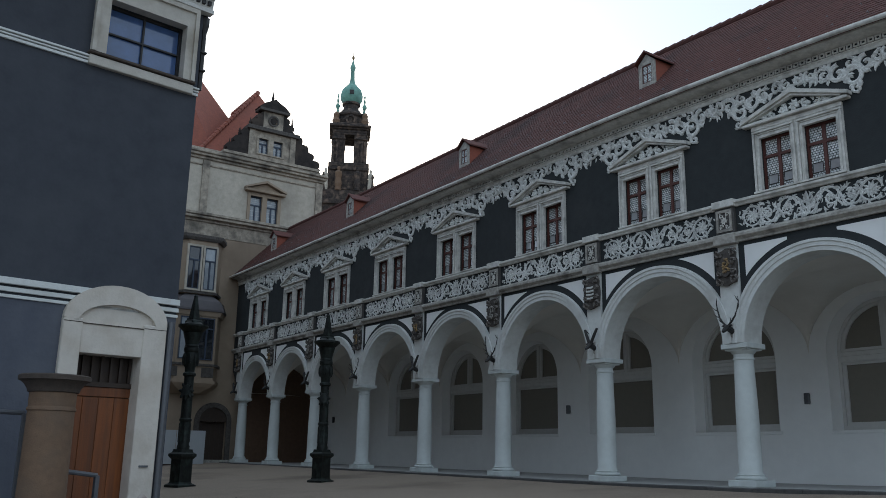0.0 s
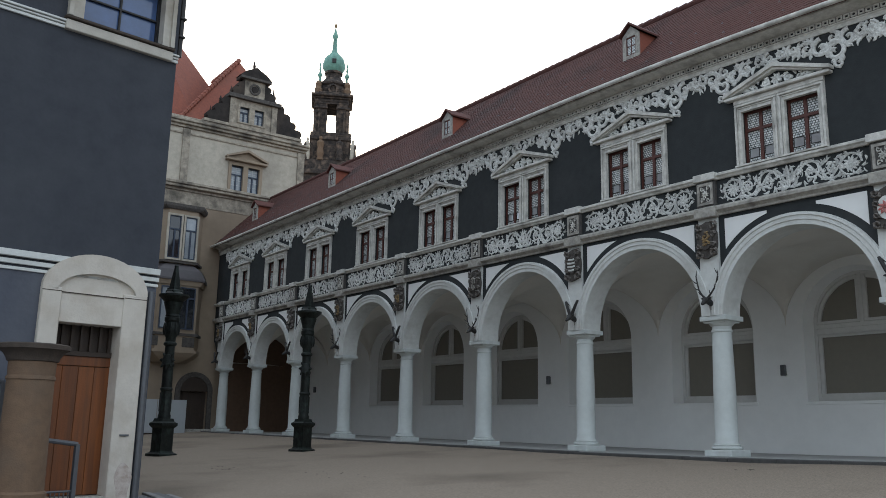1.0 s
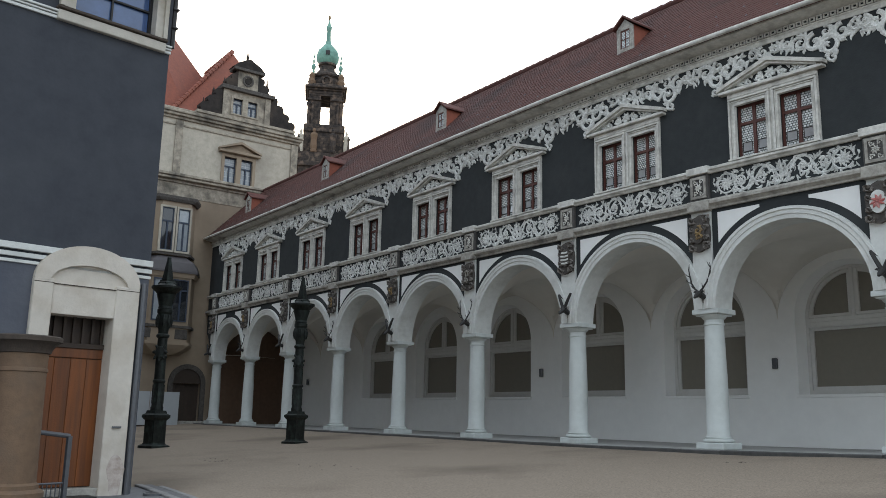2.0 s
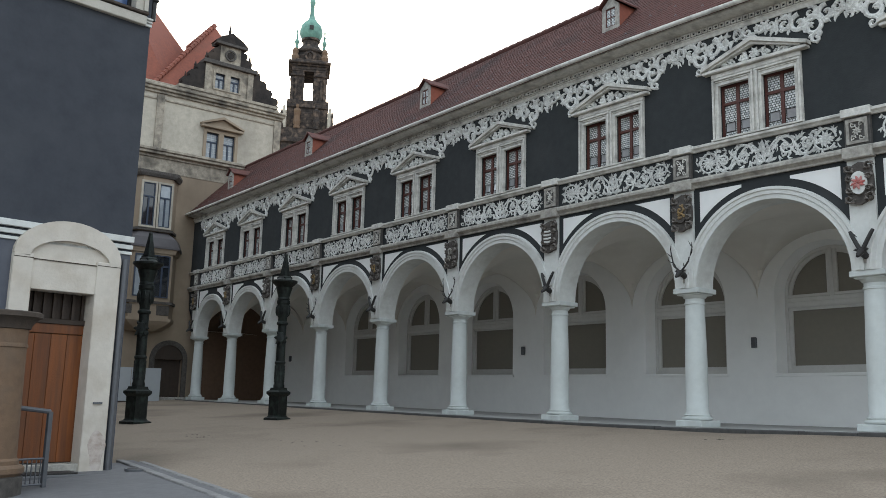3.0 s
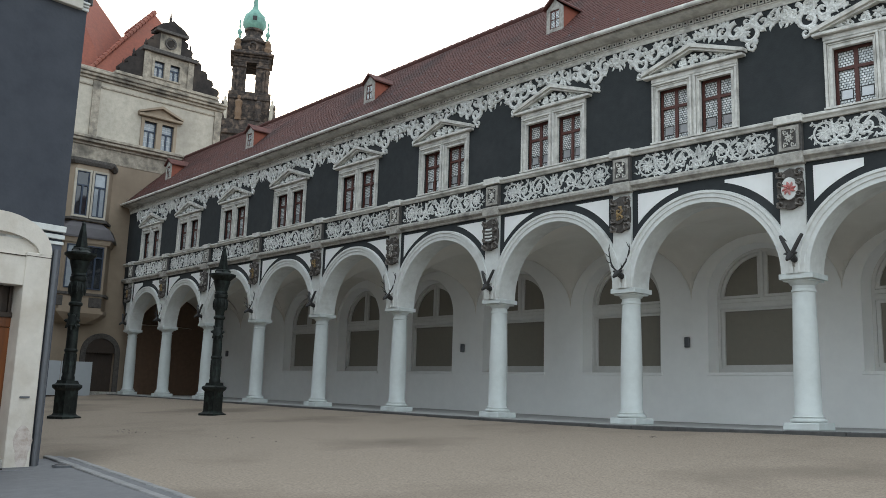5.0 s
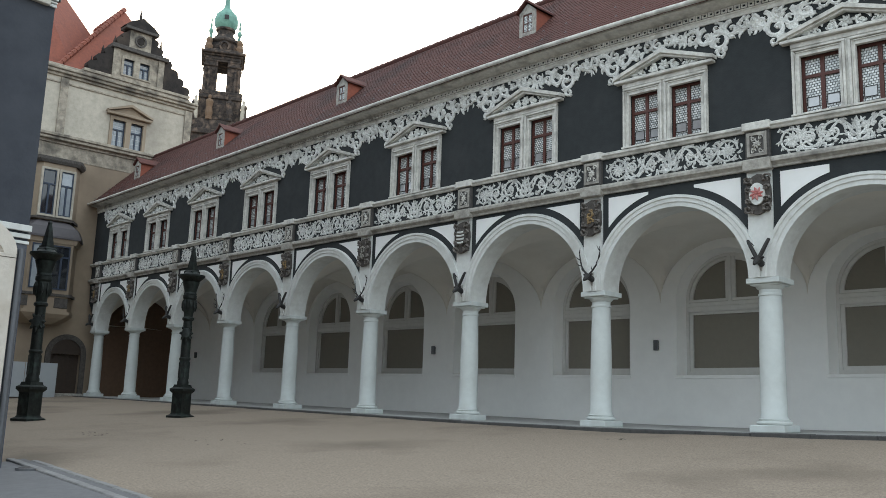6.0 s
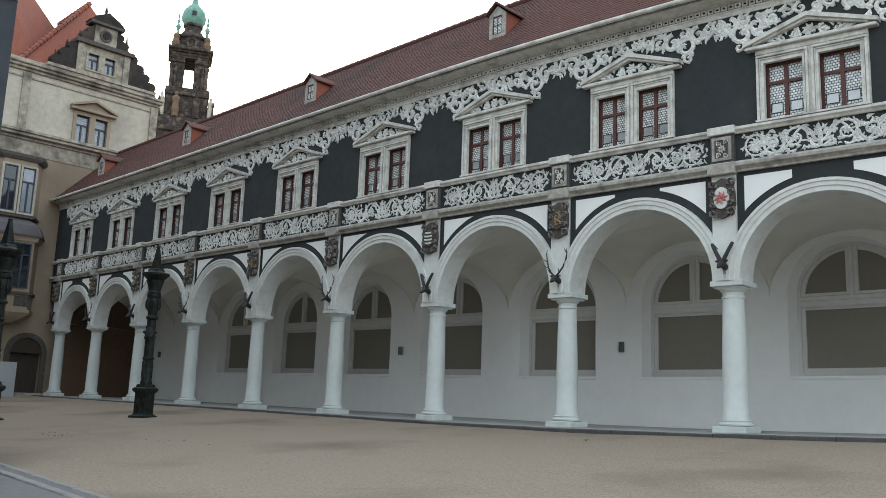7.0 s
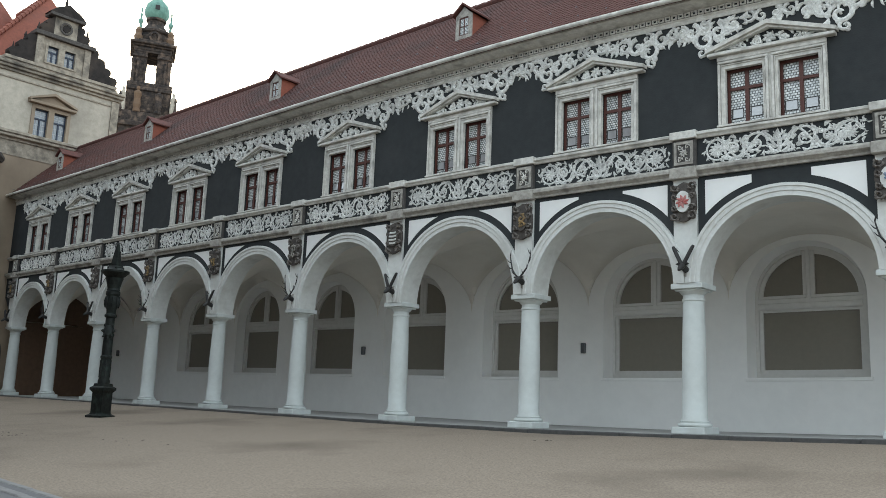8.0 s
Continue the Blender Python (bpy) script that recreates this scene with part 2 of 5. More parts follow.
def sweep(bm, profile, p0, p1, out):
    """A moulding: the profile (outward, up) run straight from p0 to p1; out is the outward direction."""
    p0, p1, out = Vector(p0), Vector(p1), Vector(out)
    a = [bm.verts.new(p0 + out * u + Vector((0, 0, v))) for u, v in profile]
    b = [bm.verts.new(p1 + out * u + Vector((0, 0, v))) for u, v in profile]
    for i in range(len(a)):
        j = (i + 1) % len(a)
        bm.faces.new((a[i], a[j], b[j], b[i]))
    bm.faces.new(a[::-1])
    bm.faces.new(b)


def fix(bm):
    bmesh.ops.recalc_face_normals(bm, faces=bm.faces)
    return bm


FACADE = Matrix(((1, 0, 0, 0), (0, 0, -1, 0), (0, 1, 0, 0), (0, 0, 0, 1)))  # u -> x, v -> z, depth -> towards the court


def on_facade(y):
    return Matrix.Translation((0, y, 0)) @ FACADE


def tube(bm, points, radii, segs=8):
    """A round bar along points, with a radius at each."""
    pts = [Vector(p) for p in points]
    rings = []
    for i, p in enumerate(pts):
        d = (pts[min(i + 1, len(pts) - 1)] - pts[max(i - 1, 0)]).normalized()
        side = d.cross(Vector((0, 0, 1)) if abs(d.z) < 0.9 else Vector((1, 0, 0))).normalized()
        up = side.cross(d)
        rings.append([bm.verts.new(p + (side * math.cos(2 * math.pi * k / segs) + up * math.sin(2 * math.pi * k / segs)) * radii[i]) for k in range(segs)])
    for a, b in zip(rings, rings[1:]):
        for k in range(segs):
            bm.faces.new((a[k], a[(k + 1) % segs], b[(k + 1) % segs], b[k]))
    bm.faces.new(rings[0][::-1])
    bm.faces.new(rings[-1])
    return bm


def ribbon(bm, pts, widths, depth, m):
    """A raised flat band along pts with its width at each, on a facade."""
    n = len(pts)
    L, R = [], []
    for i in range(n):
        a, b = Vector(pts[max(i - 1, 0)]), Vector(pts[min(i + 1, n - 1)])
        d = (b - a)
        if d.length < 1e-6:
            d = Vector((1, 0))
        d.normalize()
        s = Vector((-d.y, d.x)) * widths[i] / 2
        p = Vector(pts[i])
        L.append(p + s), R.append(p - s)
    top = [(bm.verts.new(m @ Vector((l.x, l.y, depth * 0.6))), bm.verts.new(m @ Vector(((l.x + r.x) / 2, (l.y + r.y) / 2, depth))), bm.verts.new(m @ Vector((r.x, r.y, depth * 0.6)))) for l, r in zip(L, R)]
    low = [(bm.verts.new(m @ Vector((l.x, l.y, -0.002))), bm.verts.new(m @ Vector((r.x, r.y, -0.002)))) for l, r in zip(L, R)]
    for i in range(n - 1):
        bm.faces.new((top[i][0], top[i][1], top[i + 1][1], top[i + 1][0]))
        bm.faces.new((top[i][1], top[i][2], top[i + 1][2], top[i + 1][1]))
        bm.faces.new((low[i][0], top[i][0], top[i + 1][0], low[i + 1][0]))
        bm.faces.new((top[i][2], low[i][1], low[i + 1][1], top[i + 1][2]))


def view_bow(x):
    """How far levels draw together about 4 m up, towards the near end, to fit the lens bow in the camera's view."""
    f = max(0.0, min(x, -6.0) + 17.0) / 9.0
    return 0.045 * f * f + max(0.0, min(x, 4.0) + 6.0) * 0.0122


def ground_height(x, y):
    rise = max(0.0, min(1.0, (y - 6.0) / 10.0))
    # the last term lifts the gravel with the kerb, bowed to fit the view
    return -0.92 + 0.0505 * max(-12.0, min(16.4, y)) - 0.0015 * max(-60.0, min(20.0, x)) + 2.95 * view_bow(x) * rise * rise * (3 - 2 * rise)



def wall(u0, u1, v0, v1, holes, depth, m):
    """One solid wall with rectangular openings through it; m maps (u, v, outward)."""
    us = sorted({u0, u1, *[h[0] for h in holes], *[h[1] for h in holes]})
    vs = sorted({v0, v1, *[h[2] for h in holes], *[h[3] for h in holes]})
    bm, made = bmesh.new(), {}

    def vert(i, j, d):
        if (i, j, d) not in made:
            made[i, j, d] = bm.verts.new(m @ Vector((us[i], vs[j], -depth * d)))
        return made[i, j, d]

    def solid(i, j):
        if not (0 <= i < len(us) - 1 and 0 <= j < len(vs) - 1):
            return False
        a, b = (us[i] + us[i + 1]) / 2, (vs[j] + vs[j + 1]) / 2
        return not any(h[0] < a < h[1] and h[2] < b < h[3] for h in holes)

    for i in range(len(us) - 1):
        for j in range(len(vs) - 1):
            if not solid(i, j):
                continue
            for d in (0, 1):
                bm.faces.new([vert(i + a, j + b, d) for a, b in ((0, 0), (1, 0), (1, 1), (0, 1))])
            for di, dj, (a, b), (c, e) in ((-1, 0, (0, 0), (0, 1)), (1, 0, (1, 0), (1, 1)), (0, -1, (0, 0), (1, 0)), (0, 1, (0, 1), (1, 1))):
                if not solid(i + di, j + dj):
                    bm.faces.new((vert(i + a, j + b, 0), vert(i + c, j + e, 0), vert(i + c, j + e, 1), vert(i + a, j + b, 1)))
    return fix(bm)


def rect(bm, u0, u1, v0, v1, d0, d1, m, bevel=0.0):
    """A box on a facade frame: u, v and outward."""
    return box(bm, u0, u1, v0, v1, d0, d1, bevel, m)


def rects(m, *rows, bevel=0.0):
    bm = bmesh.new()
    for r in rows:
        rect(bm, *r, m, bevel)
    return fix(bm)


def leaf(bm, x, z, angle, length, width, depth, m, curl=0.8):
    pts, widths = [], []
    a = angle
    for k in range(6):
        pts.append((x, z))
        widths.append(width * (0.35, 0.9, 1.0, 0.85, 0.5, 0.08)[k])
        x, z = x + length / 5 * math.cos(a), z + length / 5 * math.sin(a)
        a += curl / 5
    ribbon(bm, pts, widths, depth, m)


def volute(bm, cx, cz, r, start, turns, sense, width, depth, m, rnd, leaves=5):
    """A spiral scroll that tightens to an eye, with leaves off its back."""
    n = int(14 * turns)
    pts, widths = [], []
    for k in range(n + 1):
        f = k / n
        a = start + sense * 2 * math.pi * turns * f
        rr = r * (1 - 0.86 * f)
        pts.append((cx + rr * math.cos(a), cz + rr * math.sin(a)))
        widths.append(width * (1 - 0.35 * f))
    ribbon(bm, pts, widths, depth, m)
    ribbon(bm, [(cx - 0.12 * r, cz), (cx, cz), (cx + 0.12 * r, cz)], [0.12 * r, 0.26 * r, 0.12 * r], depth, m)
    for k in range(leaves):
        f = (k + 0.3 + 0.5 * rnd.random()) / leaves * 0.55
        a = start + sense * 2 * math.pi * turns * f
        rr = r * (1 - 0.86 * f)
        leaf(bm, cx + rr * math.cos(a), cz + rr * math.sin(a), a + sense * (0.5 + 0.7 * rnd.random()), r * (0.45 + 0.35 * rnd.random()), width * 1.1, depth, m, sense * 1.4)


def flower(bm, cx, cz, r, depth, m, rnd):
    for k in range(8):
        a = 2 * math.pi * k / 8 + rnd.random() * 0.2
        leaf(bm, cx + 0.2 * r * math.cos(a), cz + 0.2 * r * math.sin(a), a, r * 0.85, r * 0.42, depth, m, 0.5)
    ribbon(bm, [(cx - 0.18 * r, cz), (cx, cz), (cx + 0.18 * r, cz)], [0.1 * r, 0.4 * r, 0.1 * r], depth * 1.3, m)


def acanthus(bm, x, z, angle, size, depth, m, rnd, curl=0.9):
    """A leaf of three to five plump lobes off one rib."""
    ca, sa = math.cos(angle), math.sin(angle)
    leaf(bm, x, z, angle, size, size * 0.30, depth, m, curl * 1.4)
    side = 1 if curl > 0 else -1
    for f in (0.12, 0.36, 0.58):
        leaf(bm, x + size * f * ca, z + size * f * sa, angle - side * rnd.uniform(0.35, 0.7), size * (0.62 - 0.3 * f), size * 0.22, depth * 0.85, m, side * rnd.uniform(1.0, 2.2))


# ---- ground ----
def axis(lo, hi, step):
    fine_part = [lo + i * step for i in range(int(round((hi - lo) / step)) + 1)]
    return [-1500, -600, -250, -120] + fine_part + [80, 250, 600, 1500]


bm = bmesh.new()
gx, gy = axis(-60, 20, 1.0), axis(-20, 40, 1.0)
grid = [[bm.verts.new((x, y, ground_height(x, y) + 0.02 * noise.noise((x * 0.4, y * 0.4, 0)))) for x in gx] for y in gy]
for j in range(len(gy) - 1):
    for i in range(len(gx) - 1):
        bm.faces.new((grid[j][i], grid[j][i + 1], grid[j + 1][i + 1], grid[j + 1][i]))
tagged(part("ground", bm, GRAVEL, None, "courtyard ground of tan rolled gravel with darker scuffs"), category="ground", kind="structure")

# ---- long arcaded gallery ----
COLUMN_Y, FACE_Y, BACK_Y, END_X = 17.24, 16.94, 21.7, -44.35
PIER_X = [-7.898 - 4.5 * (i - 0.005 * ((i - 3.5) / 5) ** 2 - 0.18 * ((i - 3.5) / 5) ** 3) for i in range(-3, 9)]
PIER_X = [x + 0.14 * math.exp(-((x + 10.5) / 4.5) ** 2) for x in PIER_X]
SPRING, PIER_HALF = 3.28, 0.29
Z_COURSE, Z_FRIEZE, Z_RAIL, Z_BAND, Z_EAVE = 5.70, 5.95, 6.60, 9.46, 9.86
RIGHT_X = PIER_X[0]

gallery = thing("gallery_building", "long white arcaded gallery with dark scratched-plaster upper storey", "building")


def bay_arch(x0, x1):
    """Centre, radius and points of the arch between two piers; x0 > x1."""
    c, r = (x0 + x1) / 2, (x0 - x1) / 2 - PIER_HALF
    return c, r, [(c + r * math.cos(math.pi * k / 32), SPRING + r * math.sin(math.pi * k / 32)) for k in range(33)]


# wall over the arches, one solid with round openings
bm = bmesh.new()
edges = []
for x0, x1 in zip(PIER_X, PIER_X[1:]):
    c, r, pts = bay_arch(x0, x1)
    edges += [(x0, SPRING)] + pts
edges += [(PIER_X[-1], SPRING), (PIER_X[-1] - PIER_HALF, SPRING)]
r_end = 1.87
for k in range(0, 12):
    a = math.pi * k / 32
    x = PIER_X[-1] - PIER_HALF - r_end + r_end * math.cos(a)
    if x > END_X:
        edges.append((x, SPRING + r_end * math.sin(a)))
edges.append((END_X, edges[-1][1] + 0.9))
for y, flip in ((FACE_Y, False), (FACE_Y + 0.6, True)):
    low = [bm.verts.new((x, y, z)) for x, z in edges]
    high = [bm.verts.new((x, y, Z_COURSE)) for x, z in edges]
    for i in range(len(low) - 1):
        q = (low[i], low[i + 1], high[i + 1], high[i])
        bm.faces.new(q if flip else q[::-1])
    if flip:
        back = low
    else:
        front = low
for i in range(len(front) - 1):
    bm.faces.new((front[i], front[i + 1], back[i + 1], back[i]))
bmesh.ops.remove_doubles(bm, verts=bm.verts, dist=1e-5)
part("arcade_wall", fix(bm), BLACK, gallery)

for x0, x1 in zip(PIER_X, PIER_X[1:]):
    c, r, pts = bay_arch(x0, x1)
    # moulded white archivolt: three steps, lining the soffit as well
    bm = bmesh.new()
    prof = [(-0.012, -0.61), (-0.012, 0.05), (0.085, 0.05), (0.10, 0.075), (0.185, 0.075), (0.20, 0.10), (0.265, 0.10), (0.28, 0.0)]
    rings = []
    for k in range(37):
        a = math.pi * k / 36
        rings.append([bm.verts.new((c + (r + u) * math.cos(a), FACE_Y - d, SPRING + (r + u) * math.sin(a))) for u, d in prof])
    for a, b in zip(rings, rings[1:]):
        for k in range(len(prof) - 1):
            bm.faces.new((a[k], a[k + 1], b[k + 1], b[k]))
    part("archivolt", fix(bm), WHITE_STONE, gallery, "moulded white arch ring")
    # white three-cornered field either side of the arch
    for side in (-1, 1):
        bm = bmesh.new()
        xa = c + side * ((x0 - x1) / 2 - 0.44)
        top_z, rr = Z_COURSE - 0.10, r + 0.46
        outline = []
        for k in range(15):
            x = xa - side * (abs(xa - c) - 0.6) * k / 14
            zz = SPRING + math.sqrt(max(rr * rr - (x - c) ** 2, 0))
            if zz < top_z - 0.01:
                outline.append((x, zz))
        xe = c + side * math.sqrt(max(rr * rr - (top_z - SPRING) ** 2, 0.36))
        outline += [(xe, top_z), (xa, top_z)]
        prism(bm, outline, 0.012, on_facade(FACE_Y))
        part("spandrel_field", fix(bm), WHITE, gallery, "white three-cornered plaster field")

# columns, with the white pier strip above each
for x in PIER_X:
    column = part("column", lathe([(0.285, 0.28), (0.285, 0.30), (0.262, 0.33), (0.262, 1.0), (0.255, 1.7), (0.225, 2.86), (0.225, 2.90), (0.245, 2.91), (0.245, 2.95), (0.225, 2.96), (0.225, 3.04), (0.26, 3.06), (0.30, 3.12)], 28), COLUMN_STONE, gallery, "white round stone column", smooth=True)
    column.matrix_basis = pose(x, COLUMN_Y, 0)
    part("plinth", boxes((-0.37, 0.37, -0.37, 0.37, 0.0, 0.15), bevel=0.015), COLUMN_STONE, column)
    part("base_moulding", lathe([(0.30, 0.15), (0.345, 0.165), (0.355, 0.195), (0.34, 0.225), (0.30, 0.235), (0.30, 0.255), (0.315, 0.27), (0.29, 0.285)], 28), COLUMN_STONE, column, smooth=True)
    part("abacus", boxes((-0.30, 0.30, -0.30, 0.30, 3.12, 3.16), (-0.36, 0.36, -0.36, 0.36, 3.16, 3.28), bevel=0.010), COLUMN_STONE, column)
    strip = boxes((x - 0.27, x + 0.27, FACE_Y - 0.062, FACE_Y + 0.6, SPRING, Z_COURSE - 0.003))
    part("pier_strip", strip, WHITE_STONE, gallery)

# floor of the arcade and its kerb
tagged(part("arcade_floor", boxes((RIGHT_X, END_X, 16.72, BACK_Y, -0.6, 0.0)), PAVING, None, "grey stone paving under the arcade"), category="floor", kind="structure")
kerb = thing("kerb", "dark stone kerb along the arcade", "kerb", kind="structure")
n_kerb = 40
for k in range(n_kerb):
    xa = RIGHT_X + (END_X - RIGHT_X) * k / n_kerb
    xb = RIGHT_X + (END_X - RIGHT_X) * (k + 1) / n_kerb
    part("kerb_stone", boxes((xb + 0.006, xa - 0.006, 16.42, 16.72, -0.6, -0.008 + 0.006 * math.sin(k * 2.3)), bevel=0.015), KERB, kerb)

# vault over the arcade walk
bm = bmesh.new()
for x0, x1 in zip(PIER_X, PIER_X[1:] + [END_X]):
    c, half = (x0 + x1) / 2, (x0 - x1) / 2
    yc, yh, n = (FACE_Y + 0.6 + BACK_Y) / 2, (BACK_Y - FACE_Y - 0.6) / 2, 20
    rr = min(half - 0.1, 2.1) + 0.05
    vs = []
    for j in range(n + 1):
        row = []
        for i in range(n + 1):
            u, v = math.sin(math.pi * (i / n - 0.5)), math.sin(math.pi * (j / n - 0.5))
            h = max(math.sqrt(max(0, 1 - u * u)), math.sqrt(max(0, 1 - v * v)))
            row.append(bm.verts.new((c + u * half - 0.55 * (v + 1), yc + v * yh, SPRING + 0.22 + (rr - 0.34) * h)))
        vs.append(row)
    for j in range(n):
        for i in range(n):
            bm.faces.new((vs[j][i], vs[j][i + 1], vs[j + 1][i + 1], vs[j + 1][i]))
tagged(part("ceiling", bm, BOUNCE_WHITE, None, "white plastered groin vaults over the arcade walk", smooth=True), category="ceiling", kind="structure")

# back wall of the arcade with arched windows; the last bays have panelling
W_HALF, REVEAL, SPLAY = 1.47, 0.36, 0.10
SILL, W_SPRING = 1.41, 3.53
walls = thing("arcade_back_wall", "smooth white plaster wall at the back of the arcade", "wall", kind="structure")
bm = bmesh.new()
prev = RIGHT_X
WINDOW_X = [(x0 + x1) / 2 - 1.22 - 0.021 * max(0.0, -8.0 - (x0 + x1) / 2) for x0, x1 in zip(PIER_X[1:9], PIER_X[2:10])]
for wx in WINDOW_X:
    a, b = wx + W_HALF, wx - W_HALF
    box(bm, b, a, BACK_Y, BACK_Y + 0.6, -0.6, SILL)
    box(bm, a, prev, BACK_Y, BACK_Y + 0.6, -0.6, 5.7)
    arc = [(wx + W_HALF * math.cos(math.pi * k / 24), W_SPRING + W_HALF * math.sin(math.pi * k / 24)) for k in range(25)]
    for (xa, za), (xb, zb) in zip(arc, arc[1:]):
        prism(bm, [(xa, za), (xa, 5.7), (xb, 5.7), (xb, zb)], 0.6, on_facade(BACK_Y + 0.6))
    prev = b
box(bm, END_X, prev, BACK_Y, BACK_Y + 0.6, -0.6, 5.7)
part("plaster", fix(bm), WHITE, walls)


def arch_band(bm, wx, r0, r1, y, depth, z0=None, spring=None):
    """Half ring between two radii with straight legs down to z0, standing depth deep behind y."""
    spring = W_SPRING if spring is None else spring
    for k in range(24):
        a, b = math.pi * k / 24, math.pi * (k + 1) / 24
        prism(bm, [(wx + r * math.cos(t), spring + r * math.sin(t)) for r, t in ((r0, a), (r1, a), (r1, b), (r0, b))], depth, on_facade(y + depth))
    if z0 is not None:
        box(bm, wx - r0, wx - r1, y, y + depth, z0, spring)
        box(bm, wx + r1, wx + r0, y, y + depth, z0, spring)


def arcade_window(wx):
    w = thing("arched_window", "arched stone-framed window with a drawn taupe blind", "window", "windows of the arcade", "structure")
    y, R0 = BACK_Y + REVEAL, W_HALF - SPLAY
    R1, R2 = R0 - 0.09, R0 - 0.19
    # splayed plaster reveal
    bm = bmesh.new()
    rim = [(W_HALF, SILL)] + [(W_HALF * math.cos(math.pi * k / 24), W_SPRING + W_HALF * math.sin(math.pi * k / 24)) for k in range(25)] + [(-W_HALF, SILL)]
    low = [(R0, SILL)] + [(R0 * math.cos(math.pi * k / 24), W_SPRING + R0 * math.sin(math.pi * k / 24)) for k in range(25)] + [(-R0, SILL)]
    near = [bm.verts.new((wx + u, BACK_Y + 0.004, z)) for u, z in rim]
    far = [bm.verts.new((wx + u, y + 0.02, z)) for u, z in low]
    rear = [bm.verts.new((wx + u, y + 0.02, z)) for u, z in rim]
    for i in range(len(rim) - 1):
        bm.faces.new((near[i], near[i + 1], far[i + 1], far[i]))
        bm.faces.new((far[i], far[i + 1], rear[i + 1], rear[i]))
    part("reveal", fix(bm), WHITE, w, smooth=True)
    bm = bmesh.new()
    arch_band(bm, wx, R0, R1, y, 0.14, SILL)
    box(bm, wx - R1, wx + R1, y, y + 0.14, SILL, SILL + 0.12)
    part("window_frame", fix(bm), WINDOW_STONE, w)
    bm = bmesh.new()
    arch_band(bm, wx, R1, R2, y + 0.045, 0.1, W_SPRING)
    box(bm, wx - R1, wx - R2, y + 0.045, y + 0.145, SILL + 0.12, W_SPRING - 0.30)
    box(bm, wx + R2, wx + R1, y + 0.045, y + 0.145, SILL + 0.12, W_SPRING - 0.30)
    box(bm, wx - R2, wx + R2, y + 0.045, y + 0.145, SILL + 0.12, SILL + 0.22)
    box(bm, wx - R2, wx + R2, y + 0.045, y + 0.145, W_SPRING - 0.37, W_SPRING - 0.30)
    part("inner_frame", fix(bm), WINDOW_STONE, w)
    bm = bmesh.new()
    sweep(bm, [(-0.14, W_SPRING - 0.30), (0.0, W_SPRING - 0.30), (0.03, W_SPRING - 0.27), (0.05, W_SPRING - 0.22), (0.05, W_SPRING - 0.15), (0.015, W_SPRING - 0.13), (0.015, W_SPRING - 0.03), (-0.03, W_SPRING), (-0.03, W_SPRING + 0.07), (-0.14, W_SPRING + 0.07)], (wx - R1, y, 0), (wx + R1, y, 0), (0, -1, 0))
    part("transom", fix(bm), WINDOW_STONE, w)
    part("mullion", boxes((wx - 0.15, wx + 0.15, y + 0.03, y + 0.14, W_SPRING + 0.07, W_SPRING + R1 - 0.01), bevel=0.012), WINDOW_STONE, w)
    part("centre_post", boxes((wx - 0.055, wx + 0.055, y - 0.02, y + 0.03, W_SPRING - 0.12, W_SPRING + R1 + 0.03), bevel=0.02), WINDOW_STONE, w)
    part("sill", boxes((wx - W_HALF - 0.06, wx + W_HALF + 0.06, BACK_Y - 0.03, BACK_Y + REVEAL, SILL - 0.09, SILL), bevel=0.012), WHITE, w)
    part("pane", boxes((wx - R2, wx + R2, y + 0.10, y + 0.13, SILL + 0.22, W_SPRING - 0.37)), BLIND, w, "taupe blind behind glass")
    for s in (-1, 1):
        arc = [(wx + s * R2 * math.cos(math.pi / 2 * k / 12), W_SPRING + 0.07 + (R2 - 0.07) * math.sin(math.pi / 2 * k / 12)) for k in range(12)]
        bm = bmesh.new()
        prism(bm, arc + [(wx + s * 0.15, W_SPRING + R2 - 0.02), (wx + s * 0.15, W_SPRING + 0.07)], 0.03, on_facade(y + 0.13))
        part("pane", fix(bm), BLIND, w)
    return w


for wx in WINDOW_X:
    arcade_window(wx)

# ---- upper storey ----
UP_D = 0.5
BAYS = [((x0 + x1) / 2 - 0.15 * math.exp(-(((x0 + x1) / 2 + 8.0) / 6.0) ** 2), x0, x1) for x0, x1 in zip(PIER_X, PIER_X[1:])]
WIN_HALF, WIN_Z0, WIN_Z1 = 1.12, 6.78, 8.42
OPEN = ((-0.99, -0.14), (0.14, 0.99))
holes = [(c + a, c + b, WIN_Z0, 8.16) for c, _, _ in BAYS for a, b in OPEN]
part("upper_wall", wall(END_X, RIGHT_X, Z_COURSE, Z_EAVE, holes, UP_D, on_facade(FACE_Y)), BLACK, gallery, "near-black scratched plaster wall")
part("back_storey_wall", boxes((END_X, RIGHT_X, BACK_Y, BACK_Y + 0.5, 5.7, Z_EAVE)), WHITE, gallery)
part("gallery_floor", boxes((END_X, RIGHT_X, FACE_Y + UP_D, BACK_Y, 5.62, 5.8)), BROWN_WOOD, gallery)
part("end_wall", boxes((RIGHT_X, RIGHT_X + 0.4, FACE_Y, BACK_Y + 0.5, -0.6, Z_EAVE)), WHITE, gallery)

bm = bmesh.new()
sweep(bm, [(0, Z_COURSE), (0.07, Z_COURSE), (0.07, Z_COURSE + 0.05), (0.11, Z_COURSE + 0.09), (0.16, Z_COURSE + 0.12), (0.16, Z_COURSE + 0.18), (0.12, Z_COURSE + 0.24), (0, Z_COURSE + 0.24)], (END_X, FACE_Y, 0), (RIGHT_X, FACE_Y, 0), (0, -1, 0))
part("string_course", fix(bm), STONE, gallery, "weathered grey stone moulding")
bm = bmesh.new()
